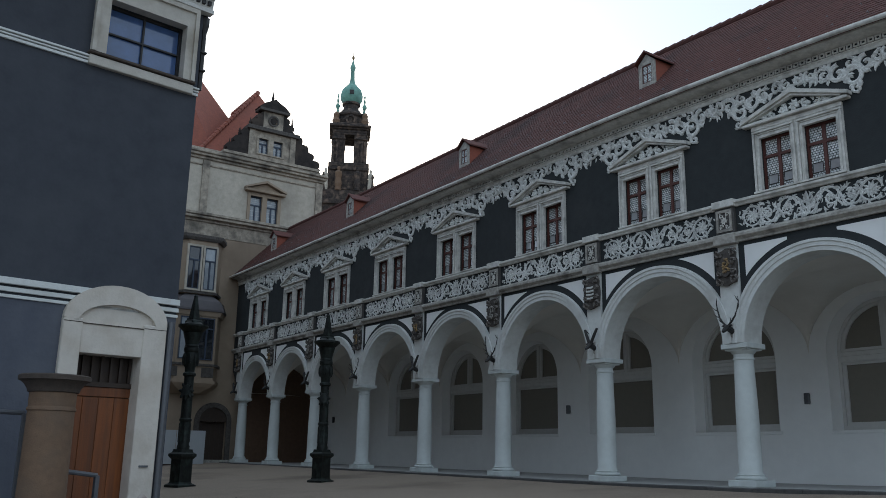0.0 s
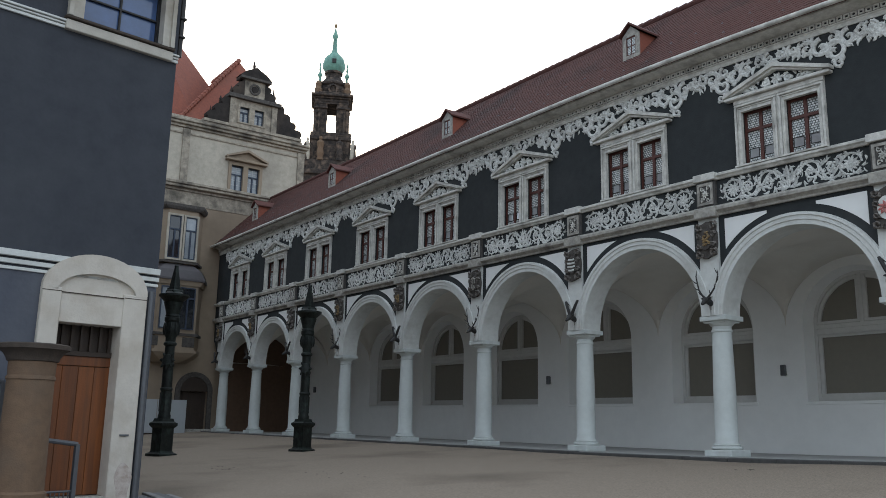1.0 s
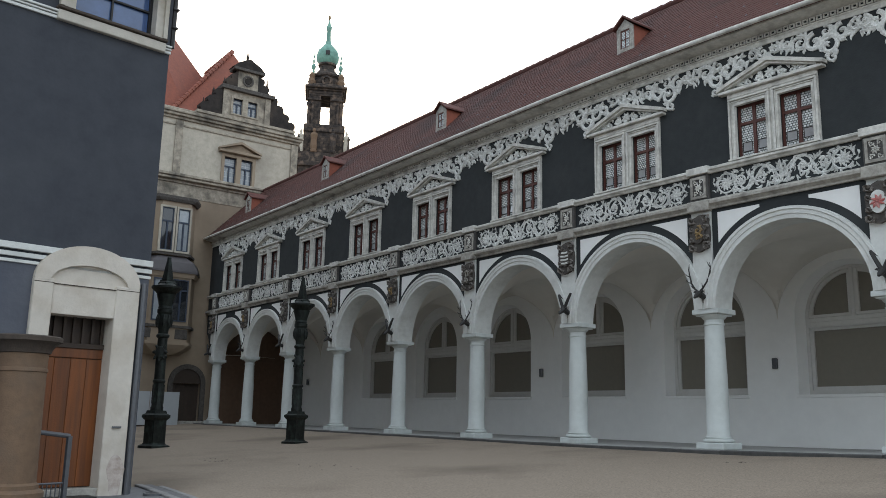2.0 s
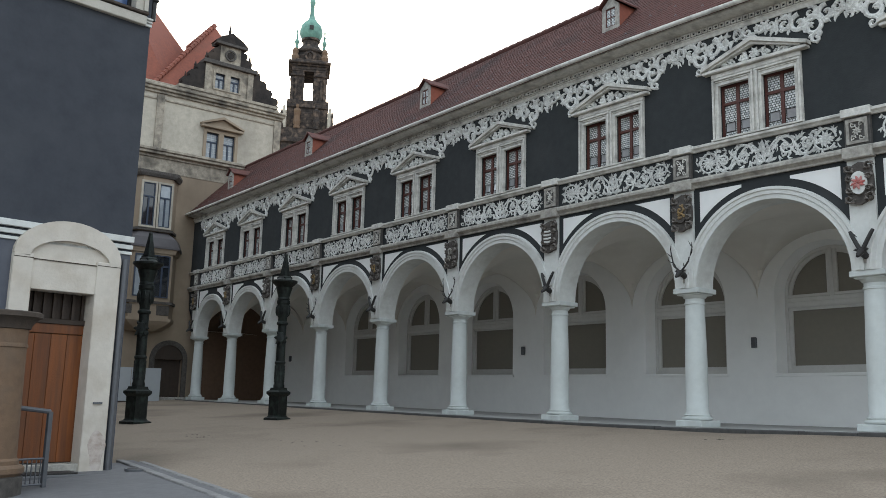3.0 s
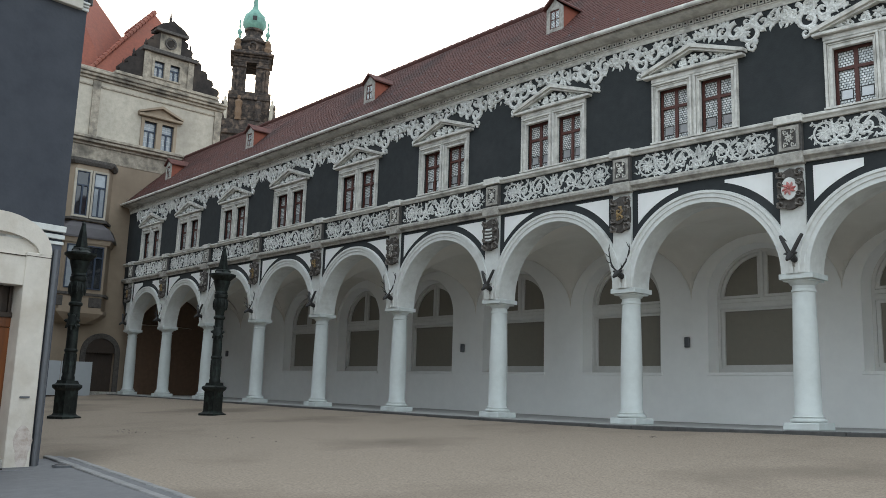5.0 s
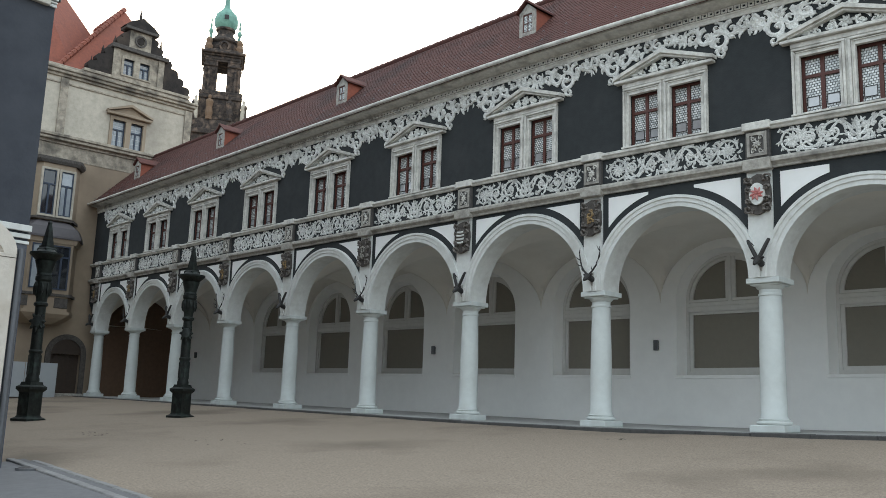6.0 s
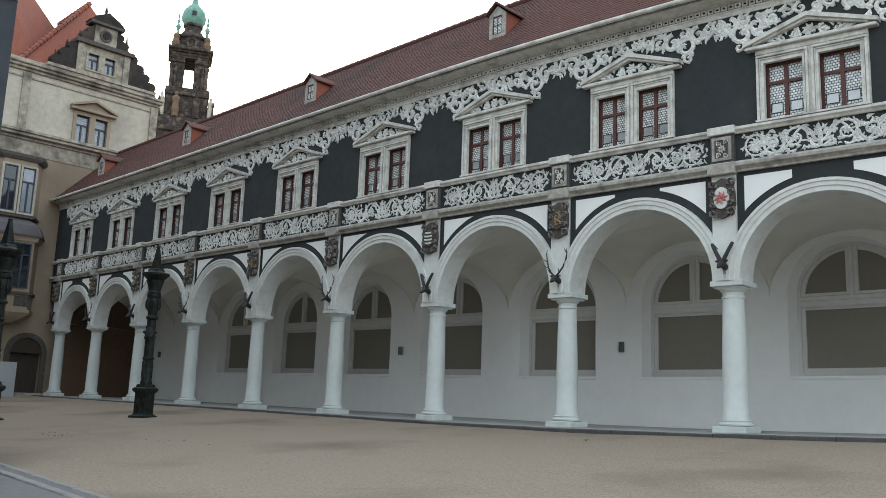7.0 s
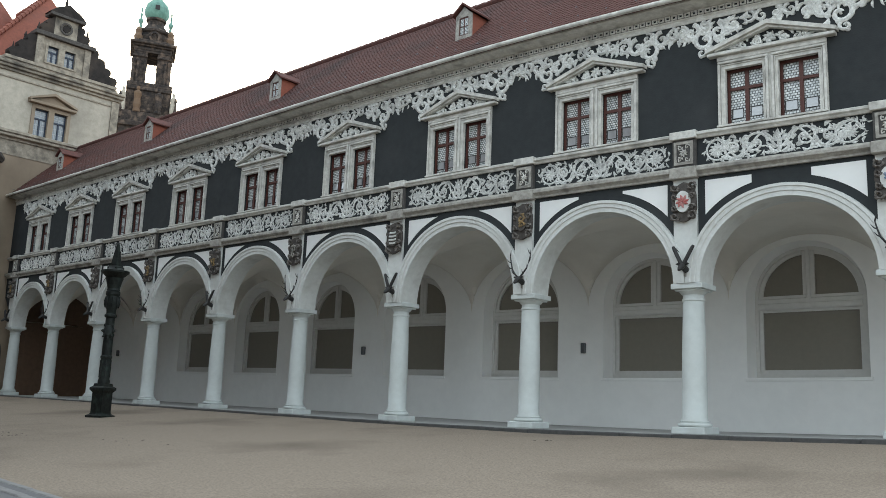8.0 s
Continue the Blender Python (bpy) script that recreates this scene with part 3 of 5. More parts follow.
sweep(bm, [(0, Z_RAIL), (0.06, Z_RAIL), (0.09, Z_RAIL + 0.05), (0.13, Z_RAIL + 0.08), (0.13, Z_RAIL + 0.13), (0.05, Z_RAIL + 0.17), (0, Z_RAIL + 0.17)], (END_X, FACE_Y, 0), (RIGHT_X, FACE_Y, 0), (0, -1, 0))
part("rail_moulding", fix(bm), FRAME_STONE, gallery, "pale stone rail moulding")
for x in PIER_X:
    ped = part("pedestal", boxes((x - 0.27, x + 0.27, FACE_Y - 0.10, FACE_Y, Z_FRIEZE, Z_RAIL), bevel=0.01), PEDESTAL_STONE, gallery, "projecting sooty stone pedestal")
    part("pedestal_cap", boxes((x - 0.31, x + 0.31, FACE_Y - 0.17, FACE_Y, Z_RAIL + 0.005, Z_RAIL + 0.19), bevel=0.012), FRAME_STONE, ped)
    part("pedestal_foot", boxes((x - 0.31, x + 0.31, FACE_Y - 0.2, FACE_Y, Z_COURSE - 0.04, Z_FRIEZE - 0.02), bevel=0.02), STONE, ped)
    part("panel_frame", wall(x - 0.22, x + 0.22, Z_FRIEZE + 0.05, Z_RAIL - 0.05, [(x - 0.16, x + 0.16, Z_FRIEZE + 0.115, Z_RAIL - 0.115)], 0.03, on_facade(FACE_Y - 0.13)), STONE, ped)
    part("panel_field", rects(on_facade(FACE_Y - 0.10), (x - 0.17, x + 0.17, Z_FRIEZE + 0.12, Z_RAIL - 0.12, 0.0, 0.005)), PEDESTAL_STONE, ped, "sooty recessed panel")
    bm = bmesh.new()
    P = on_facade(FACE_Y - 0.105)
    flower(bm, x, (Z_FRIEZE + Z_RAIL) / 2, 0.10, 0.03, P, random.Random(3))
    for s in (-1, 1):
        for v in (-1, 1):
            volute(bm, x + s * 0.085, (Z_FRIEZE + Z_RAIL) / 2 + v * 0.15, 0.06, 0, 1.1, s * v, 0.025, 0.025, P, random.Random(4), 3)
    part("rosette", bm, FRAME_STONE, ped, "carved stone rosette")
bm = bmesh.new()
sweep(bm, [(0, Z_BAND), (0.03, Z_BAND), (0.03, Z_BAND + 0.10), (0.05, Z_BAND + 0.12), (0.05, Z_BAND + 0.285), (0.09, Z_BAND + 0.295), (0.13, Z_BAND + 0.31), (0.28, Z_BAND + 0.335), (0.38, Z_BAND + 0.345), (0.42, Z_BAND + 0.36), (0.42, Z_EAVE), (0, Z_EAVE)], (END_X, FACE_Y, 0), (RIGHT_X, FACE_Y, 0), (0, -1, 0))
part("cornice", fix(bm), FRAME_STONE, gallery, "pale moulded eaves cornice")

# roof
RIDGE_Y, RIDGE_Z, EAVE_Y, EAVE_Z = 19.6, 13.08, 16.46, 9.89
SLOPE = math.atan2(RIDGE_Z - EAVE_Z, RIDGE_Y - EAVE_Y)
bm = bmesh.new()
prism(bm, [(EAVE_Y, EAVE_Z - 0.03), (RIDGE_Y, RIDGE_Z - 0.03), (2 * RIDGE_Y - EAVE_Y, EAVE_Z - 0.03)], RIGHT_X + 0.4 - END_X, Matrix(((0, 0, 1, END_X), (1, 0, 0, 0), (0, 1, 0, 0), (0, 0, 0, 1))))
roof = part("roof", fix(bm), TILE, gallery, "steep roof of dark red clay tiles")

# windows of the upper storey: one is built, the others take its meshes
def upper_window():
    F = on_facade(0)
    opens = [(a + 0.02, b - 0.02, 6.81, 8.14) for a, b in OPEN]
    top = part("window", wall(-1.13, 1.13, 6.77, 8.44, opens, 0.1, F @ Matrix.Translation((0, 0, 0.05))), FRAME_STONE, gallery, "paired window in a moulded stone surround")
    for a in (-1.12, -0.085, 0.03, 1.065):
        part("jamb_moulding", rects(F, (a, a + 0.055, 6.78, 8.262, 0.05, 0.10), bevel=0.008), FRAME_STONE, top)
    for a in (-1.05, -0.118, 0.10, 1.032):
        part("jamb_bead", rects(F, (a, a + 0.018, 6.78, 8.222, 0.05, 0.075)), FRAME_STONE, top)
    for a, b in ((-1.12, -0.03), (0.03, 1.12)):
        part("lintel_moulding", rects(F, (a, b, 8.265, 8.32, 0.05, 0.10), bevel=0.008), FRAME_STONE, top)
        part("lintel_bead", rects(F, (a + 0.07, b - 0.07, 8.225, 8.243, 0.05, 0.075)), FRAME_STONE, top)
    part("frieze_block", rects(F, (-1.14, 1.14, 8.34, 8.455, 0.05, 0.08), bevel=0.008), FRAME_STONE, top)
    part("sill", rects(F, (-1.14, 1.14, 6.76, 6.80, 0.05, 0.13)), FRAME_STONE, top)
    bm = bmesh.new()
    rect(bm, -1.33, 1.33, 8.46, 8.53, 0.0, 0.17, F, 0.012)
    rect(bm, -1.28, 1.28, 8.53, 8.56, 0.0, 0.12, F)
    for s in (-1, 1):
        prism(bm, [(s * 1.36, 8.54), (s * 1.36, 8.63), (0, 9.10), (0, 9.00)], 0.19, F)
        prism(bm, [(s * 1.16, 8.565), (s * 1.18, 8.60), (0, 8.995), (0, 8.935)], 0.13, F)
    part("pediment", fix(bm), FRAME_STONE, top, "low triangular stone pediment")
    rnd = random.Random(5)
    T = F @ Matrix.Translation((0, 0, 0.01))
    bm = bmesh.new()
    flower(bm, 0, 8.72, 0.15, 0.05, T, rnd)
    for q in range(6):
        acanthus(bm, 0.05 * (q - 2.5), 8.66 + 0.02 * (q % 3), 0.4 + 0.45 * q, 0.15, 0.045, T, rnd)
    part("leaf_rosette", bm, RELIEF, top, "carved leaf relief")
    for s in (-1, 1):
        bm = bmesh.new()
        volute(bm, s * 0.30, 8.69, 0.115, math.pi / 2, 1.3, s, 0.05, 0.05, T, rnd, 4)
        volute(bm, s * 0.56, 8.65, 0.08, math.pi / 2, 1.2, -s, 0.04, 0.05, T, rnd, 4)
        for q in range(8):
            u = 0.14 + 0.085 * q
            acanthus(bm, s * u, 8.60 + rnd.uniform(0.0, 0.26 - 0.3 * u), rnd.uniform(0.2, 2.9), 0.14, 0.045, T, rnd)
        leaf(bm, s * 0.68, 8.61, 0.15 if s > 0 else math.pi - 0.15, 0.24, 0.06, 0.05, T, 0)
        part("leaf_spray", bm, RELIEF, top, "carved leaf relief")
    for a, b in OPEN:
        mid = (a + b) / 2
        lights = [(ua, ub, va, vb) for ua, ub in ((a + 0.055, mid - 0.04), (mid + 0.04, b - 0.055)) for va, vb in ((6.87, 7.66), (7.73, 8.10))]
        part("casement", wall(a, b, 6.80, 8.16, lights, 0.08, F @ Matrix.Translation((0, 0, -0.12))), RED_WOOD, top, "red-brown timber casement")
        for ua, ub in ((a + 0.055, mid - 0.04), (mid + 0.04, b - 0.055)):
            for va, vb in ((6.87, 7.66), (7.73, 8.10)):
                part("pane", rects(F, (ua, ub, va, vb, -0.175, -0.165)), LEADED, top, "leaded bull's-eye pane")
            part("opening_light", rects(F, (ua + 0.02, ub - 0.05, 6.99, 7.003, -0.165, -0.15), (ua + 0.02, ub - 0.05, 7.22, 7.233, -0.165, -0.15), (ua + 0.02, ua + 0.033, 7.003, 7.22, -0.165, -0.15), (ub - 0.063, ub - 0.05, 7.003, 7.22, -0.165, -0.15)), HORN, top)
            bm = rects(F, (ua + 0.036, ub - 0.066, 7.006, 7.217, -0.162, -0.158))
            bmesh.ops.rotate(bm, verts=bm.verts, cent=((ua + ub) / 2, 0.16, 7.11), matrix=Matrix.Rotation(radians(-3.5 if ua < 0 else -2), 3, "X"))
            part("clear_pane", bm, GLINT_GLASS, top, "small clear pane with sky reflection painted pale")
    return top


# pale base colour stands in for bright sky reflected in the small panes
GLINT_GLASS = glass_material("quarry glass with pale painted reflection", (0.40, 0.42, 0.43), 0.02)
GLINT_GLASS.node_tree.nodes["Principled BSDF"].inputs["IOR"].default_value = 1.9
first = upper_window()
first.matrix_basis = pose(BAYS[0][0], FACE_Y, 0)
for k, (c, _, _) in enumerate(BAYS[1:]):
    copy_thing(first, pose(c, FACE_Y, 0))

# scratched scroll friezes
F = on_facade(FACE_Y)


def medallion(bm, cx, cz, r, m, rnd):
    """A many-petalled flower in a ring of stem."""
    ribbon(bm, [(cx + r * math.cos(2 * math.pi * k / 24), cz + r * math.sin(2 * math.pi * k / 24)) for k in range(23)], [0.045] * 23, 0.022, m)
    for ring, n in ((0.62, 11), (0.34, 7)):
        for k in range(n):
            a = 2 * math.pi * (k + rnd.random() * 0.3) / n
            leaf(bm, cx + 0.12 * r * math.cos(a), cz + 0.12 * r * math.sin(a), a, r * ring * 1.15, r * 0.27 * (0.7 + ring * 0.5), 0.02, m, rnd.uniform(0.2, 0.9))
    ribbon(bm, [(cx - 0.15 * r, cz), (cx, cz), (cx + 0.15 * r, cz)], [0.08 * r, 0.30 * r, 0.08 * r], 0.03, m)
    for k in range(9):
        a = 2 * math.pi * k / 9 + rnd.random() * 0.4
        acanthus(bm, cx + r * math.cos(a), cz + r * math.sin(a), a + rnd.uniform(0.4, 1.0), r * rnd.uniform(0.40, 0.62), 0.018, m, rnd)


for k, (c, x0, x1) in enumerate(BAYS):
    rnd = random.Random(100 + k)
    bm = bmesh.new()
    a, b = x1 + 0.31, x0 - 0.31
    zc, span = (Z_FRIEZE + Z_RAIL) / 2, (b - a) / 2
    lo, hi = Z_FRIEZE + 0.02, Z_RAIL - 0.02
    mid = (a + b) / 2
    # upright leaf and bowed arms in the middle of the bay
    leaf(bm, mid, lo + 0.05, math.pi / 2, 0.58, 0.10, 0.03, F, 0.15)
    for s in (-1, 1):
        for z, size, tilt in ((lo + 0.06, 0.30, 0.5), (lo + 0.18, 0.26, 0.7), (lo + 0.32, 0.22, 0.9), (lo + 0.44, 0.16, 1.1)):
            acanthus(bm, mid + s * 0.02, z, math.pi / 2 - s * (1.9 - tilt), size, 0.024, F, rnd, s * 1.2)
    for s in (-1, 1):
        medallion(bm, mid + s * (span - 0.42), zc, 0.24, F, rnd)
        # two counter-running scrolls from the middle outwards
        for f, r, up in ((0.29, 0.27, 1), (0.56, 0.25, -1)):
            cx = mid + s * span * f
            volute(bm, cx, zc + up * 0.03, r, math.pi if s > 0 else 0, 1.5, -s * up, 0.06, 0.02, F, rnd, 6)
            for q in range(7):
                t = 2 * math.pi * (q + rnd.random() * 0.5) / 7
                acanthus(bm, cx + r * 0.95 * math.cos(t), zc + up * 0.03 + r * 0.95 * math.sin(t), t + s * up * rnd.uniform(0.5, 1.1), rnd.uniform(0.13, 0.2), 0.018, F, rnd, s * up * 1.0)
            flower(bm, cx, zc + up * 0.03, 0.10, 0.02, F, rnd)
        xs = [mid + s * span * (0.06 + 0.72 * q / 16) for q in range(17)]
        ribbon(bm, [(x, zc + 0.24 * math.sin((abs(x - mid) / span) * 11.0 - 0.6)) for x in xs], [0.05] * 17, 0.016, F)
        for q in range(46):
            x, z = mid + s * rnd.uniform(0.03, span - 0.06), rnd.uniform(lo + 0.05, hi - 0.05)
            toward = rnd.uniform(0, 6.28) if abs(z - zc) < 0.2 else (rnd.uniform(-0.9, 0.9) + (math.pi if rnd.random() < 0.5 else 0))
            leaf(bm, x, z, toward, rnd.uniform(0.07, 0.17), rnd.uniform(0.025, 0.06), 0.014, F, rnd.uniform(-2.6, 2.6))
    # nothing reaches past the mouldings or the pedestals
    for v in bm.verts:
        v.co.x, v.co.z = min(max(v.co.x, a - 0.03), b + 0.03), min(max(v.co.z, lo), hi)
    part("frieze_relief", bm, FRIEZE, gallery, "pale scratched scrollwork on a dark ground")
    # hanging scrollwork under the eaves
    bm = bmesh.new()
    w = (x0 - x1) / 2
    for s in (-1, 1):
        rows = ((0.16, 9.29, 0.13), (0.44, 9.30, 0.14), (0.78, 9.20, 0.17), (1.12, 9.13, 0.21), (1.42, 8.96, 0.24), (1.50, 8.66, 0.12), (1.38, 9.31, 0.13), (1.74, 9.20, 0.19), (1.98, 9.29, 0.13), (w - 0.10, 9.24, 0.15))
        for j, (u, z, r) in enumerate(rows):
            volute(bm, c + s * u, z, r * 1.12, math.pi / 2 + rnd.uniform(-0.4, 0.4), 1.15, s if j % 2 else -s, 0.115 if r > 0.15 else 0.075, 0.055, F, rnd, 2)
        for q in range(20):
            u = rnd.uniform(0.05, w)
            low = 9.06 if u < 1.1 else (8.78 if u < 1.5 else 9.0)
            acanthus(bm, c + s * u, rnd.uniform(max(low, 9.1 - 0.35 * u) + 0.08, 9.40), rnd.uniform(0, 6.28), rnd.uniform(0.20, 0.34), 0.036, F, rnd, rnd.choice((-1, 1)) * rnd.uniform(0.8, 1.8))
        for q in range(4):
            u = 1.62 + (w - 1.66) * q / 3
            leaf(bm, c + s * u, 9.10, -math.pi / 2 + rnd.uniform(-0.5, 0.5), 0.12 + 0.06 * (q % 2), 0.05, 0.02, F, rnd.uniform(-1.5, 1.5))
    for v in bm.verts:
        v.co.z = min(v.co.z, Z_BAND - 0.004)
    part("eaves_relief", bm, RELIEF, gallery, "pale scrolls hanging under the eaves")

# bead row under the cornice
n_bead = int((RIGHT_X - END_X) / 0.16)
bm = bmesh.new()
sweep(bm, [(0.04, Z_BAND + 0.15), (0.053, Z_BAND + 0.15), (0.053, Z_BAND + 0.275), (0.04, Z_BAND + 0.275)], (END_X, FACE_Y, 0), (RIGHT_X, FACE_Y, 0), (0, -1, 0))
part("bead_ground", fix(bm), BLACK, gallery)
verts, faces = [], []
for k in range(n_bead):
    x, z = END_X + 0.08 + 0.16 * k, Z_BAND + 0.2125
    for u0, u1, v0, v1 in ((-0.066, -0.036, -0.058, 0.058), (0.036, 0.066, -0.058, 0.058), (-0.036, 0.036, 0.026, 0.058), (-0.036, 0.036, -0.058, -0.030)):
        base = len(verts)
        verts += [(x + u, FACE_Y - d, z + v) for d in (0.05, 0.085) for u, v in ((u0, v0), (u1, v0), (u1, v1), (u0, v1))]
        faces += [tuple(base + i for i in f) for f in ((4, 5, 6, 7), (0, 1, 5, 4), (1, 2, 6, 5), (2, 3, 7, 6), (3, 0, 4, 7))]
me = bpy.data.meshes.new("bead_strip")
me.from_pydata(verts, [], faces)
me.materials.append(FRAME_STONE)
beads = new("bead_strip", me)
beads.parent = gallery
tagged(beads, "row of small pale square rings", kind="stuff")

# small wall lamps under the arcade
def wall_lamp(x):
    lamp = thing("wall_lamp", "small dark metal wall lamp on white plaster", "lamp", "lamps of the arcade", at=pose(x, BACK_Y, 2.28))
    part("housing", boxes((-0.07, 0.07, -0.11, -0.02, -0.15, 0.15), bevel=0.012), IRON, lamp)
    part("back_plate", boxes((-0.06, 0.06, -0.02, 0.0, -0.13, 0.13)), HORN, lamp)


for x in (-4.6, -13.6, -23.1, -32.4, -41.4):
    wall_lamp(x)

# panelled end of the arcade walk
part("wood_panelling", boxes((END_X, END_X + 0.12, 17.7, BACK_Y - 0.01, -0.01, 5.2)), BROWN_WOOD, walls, "brown boarded end wall")

# carved shields and hunting trophies on the piers
def shield(x, paint, label, k):
    sh = thing("carved_shield", label, "shield", "shields on the piers", at=pose(x, FACE_Y - 0.063, 5.12))
    bm = bmesh.new()
    out = []
    for q in range(40):
        a = 2 * math.pi * q / 40
        r = 1 + 0.055 * math.cos(8 * a + 0.5) + 0.025 * math.cos(14 * a + k)
        u, v = math.cos(a), math.sin(a)
        out.append((0.27 * r * math.copysign(abs(u) ** 0.5, u), 0.43 * r * math.copysign(abs(v) ** 0.55, v)))
    prism(bm, out, 0.08, FACADE)
    part("cartouche", fix(bm), DARK_STONE, sh)
    R = FACADE @ Matrix.Translation((0, 0, 0.08))
    for s in (-1, 1):
        for z, r in ((0.34, 0.10), (-0.33, 0.10), (0.12, 0.07), (-0.14, 0.07)):
            bm = bmesh.new()
            volute(bm, s * 0.20, z, r, 0, 1.2, s, 0.045, 0.07, R, random.Random(k), 3)
            part("scroll", bm, SHIELD_EDGE, sh)
    bm = bmesh.new()
    prism(bm, [(0.17 * math.cos(2 * math.pi * q / 24), 0.25 * math.sin(2 * math.pi * q / 24)) for q in range(24)], 0.05, R @ Matrix.Translation((0, 0, 0.001)))
    field = part("oval_field", fix(bm), WHITE_STONE if paint in (RED_PAINT, BLUE_PAINT) else DARK_STONE, sh)
    T = R @ Matrix.Translation((0, 0, 0.052))
    if k == 5:
        for q in range(4):
            bm = bmesh.new()
            h = 0.155 * math.sqrt(1 - ((0.15 - 0.1 * q) / 0.25) ** 2)
            ribbon(bm, [(-h, 0.15 - 0.1 * q), (0, 0.135 - 0.1 * q), (h, 0.15 - 0.1 * q)], [0.05] * 3, 0.02, T)
            part("stripe", bm, WHITE_STONE, sh, "white painted stripe")
        return
    bm = bmesh.new()
    rnd = random.Random(k)
    if paint is RED_PAINT:
        flower(bm, 0, 0.0, 0.15, 0.03, T, rnd)
    else:
        # a curling beast, kept to plain scrolls
        volute(bm, 0.0, 0.07, 0.11, 0.4 * k, 1.2, 1 if k % 2 else -1, 0.05, 0.035, T, rnd, 4)
        volute(bm, 0.02, -0.10, 0.09, 2.0 + k, 1.1, -1 if k % 2 else 1, 0.045, 0.035, T, rnd, 4)
    part("device", bm, paint, sh)


def trophy(x, k):
    tr = thing("hunting_trophy", "dark horned hunting trophy mounted on a pale board", "trophy", "trophies on the piers", at=pose(x + 0.02, FACE_Y - 0.063, 3.58))
    bm = bmesh.new()
    prism(bm, [(0.115 * math.cos(2 * math.pi * q / 14) * (1.1 if math.sin(2 * math.pi * q / 14) > 0 else 0.85), 0.17 * math.sin(2 * math.pi * q / 14)) for q in range(14)], 0.03, FACADE)
    part("board", fix(bm), STONE, tr)
    bm = bmesh.new()
    tube(bm, [(0, -0.02, -0.02), (0, -0.12, 0.02), (0, -0.22, 0.05), (0, -0.33, -0.03), (0, -0.38, -0.07)], [0.07, 0.075, 0.075, 0.05, 0.028], 9)
    for s in (-1, 1):
        tube(bm, [(s * 0.05, -0.2, 0.07), (s * 0.11, -0.21, 0.10), (s * 0.15, -0.21, 0.09)], [0.03, 0.03, 0.006], 6)
    part("mask", fix(bm), HORN, tr)
    for s in (-1, 1):
        bm = bmesh.new()
        if k % 2 == 0:
            pts = [(s * (0.03 + 0.20 * math.sin(0.95 * w) - 0.10 * max(0, w - 1.7) ** 2), -0.2 + 0.03 * w, 0.10 + 0.40 * math.sin(0.95 * w)) for w in (0, 0.3, 0.6, 0.9, 1.2, 1.5, 1.8, 2.05, 2.3, 2.5)]
            tube(bm, pts, [0.046, 0.045, 0.043, 0.041, 0.038, 0.034, 0.029, 0.023, 0.015, 0.005], 8)
        else:
            pts = [(s * 0.03, -0.2, 0.10), (s * 0.12, -0.2, 0.18), (s * 0.22, -0.18, 0.32), (s * 0.27, -0.16, 0.48), (s * 0.31, -0.15, 0.66), (s * 0.29, -0.15, 0.78)]
            tube(bm, pts, [0.024, 0.022, 0.020, 0.017, 0.013, 0.005], 6)
            for p, q in ((1, (s * 0.16, -0.3, 0.27)), (2, (s * 0.30, -0.28, 0.40)), (3, (s * 0.37, -0.22, 0.58)), (4, (s * 0.25, -0.2, 0.80))):
                tube(bm, [pts[p], tuple((u + v) / 2 + (0, 0, -0.02)[i] for i, (u, v) in enumerate(zip(pts[p], q))), q], [0.016, 0.013, 0.004], 5)
        part("horn", fix(bm), HORN, tr)


for k, x in enumerate(PIER_X):
    if k < 1:
        continue
    paint, label = {2: (BLUE_PAINT, "carved stone shield with a blue painted device"), 3: (RED_PAINT, "dark carved shield with a red device on white")}.get(k, ((GOLD_PAINT, "dark carved stone shield with a dull gold device") if k % 3 else (STONE, "dark carved stone shield with a pale beast")))
    shield(x, paint, label, k)
    trophy(x, k + 1)

# dormers
def dormer(x):
    d = part("dormer", boxes((-0.46, 0.46, 0.0, 1.6, -0.25, 0.82)), ORANGE_TILE, gallery, "small tiled dormer with a pale front")
    d.matrix_basis = pose(x, 17.58, 11.12) @ Matrix.Diagonal((0.65, 0.9, 0.78, 1))
    bm = bmesh.new()
    prism(bm, [(-0.62, 0.80), (0, 1.20), (0.62, 0.80), (0.62, 0.87), (0, 1.28), (-0.62, 0.87)], 1.9, FACADE @ Matrix.Translation((0, 0, -1.75)))
    part("dormer_roof", fix(bm), TILE, d)
    bm = bmesh.new()
    prism(bm, [(-0.47, 0.80), (0.47, 0.80), (0, 1.13)], 0.05, FACADE)
    for a, b, c2, e in ((-0.47, -0.27, -0.22, 0.80), (0.27, 0.47, -0.22, 0.80), (-0.27, 0.27, -0.22, 0.0), (-0.27, 0.27, 0.72, 0.80)):
        rect(bm, a, b, c2, e, 0.0, 0.05, FACADE)
    part("dormer_front", fix(bm), STONE, d, "pale timber dormer front")
    part("casement", wall(-0.27, 0.27, 0.0, 0.72, [(u, u + 0.21, v, v + 0.3) for u in (-0.23, 0.02) for v in (0.04, 0.37)], 0.03, FACADE @ Matrix.Translation((0, 0, 0.03))), RED_WOOD, d)
    part("pane", rects(FACADE, (-0.23, 0.23, 0.0, 0.72, 0.003, 0.012)), LEADED, d)


for x in (-6.35, -15.2, -24.1, -32.9, -41.3):
    dormer(x)
part("gutter", tube(bmesh.new(), [(END_X, EAVE_Y - 0.06, EAVE_Z - 0.01), (RIGHT_X, EAVE_Y - 0.06, EAVE_Z - 0.01)], [0.06, 0.06], 10), FRAME_STONE, gallery, "pale painted gutter")

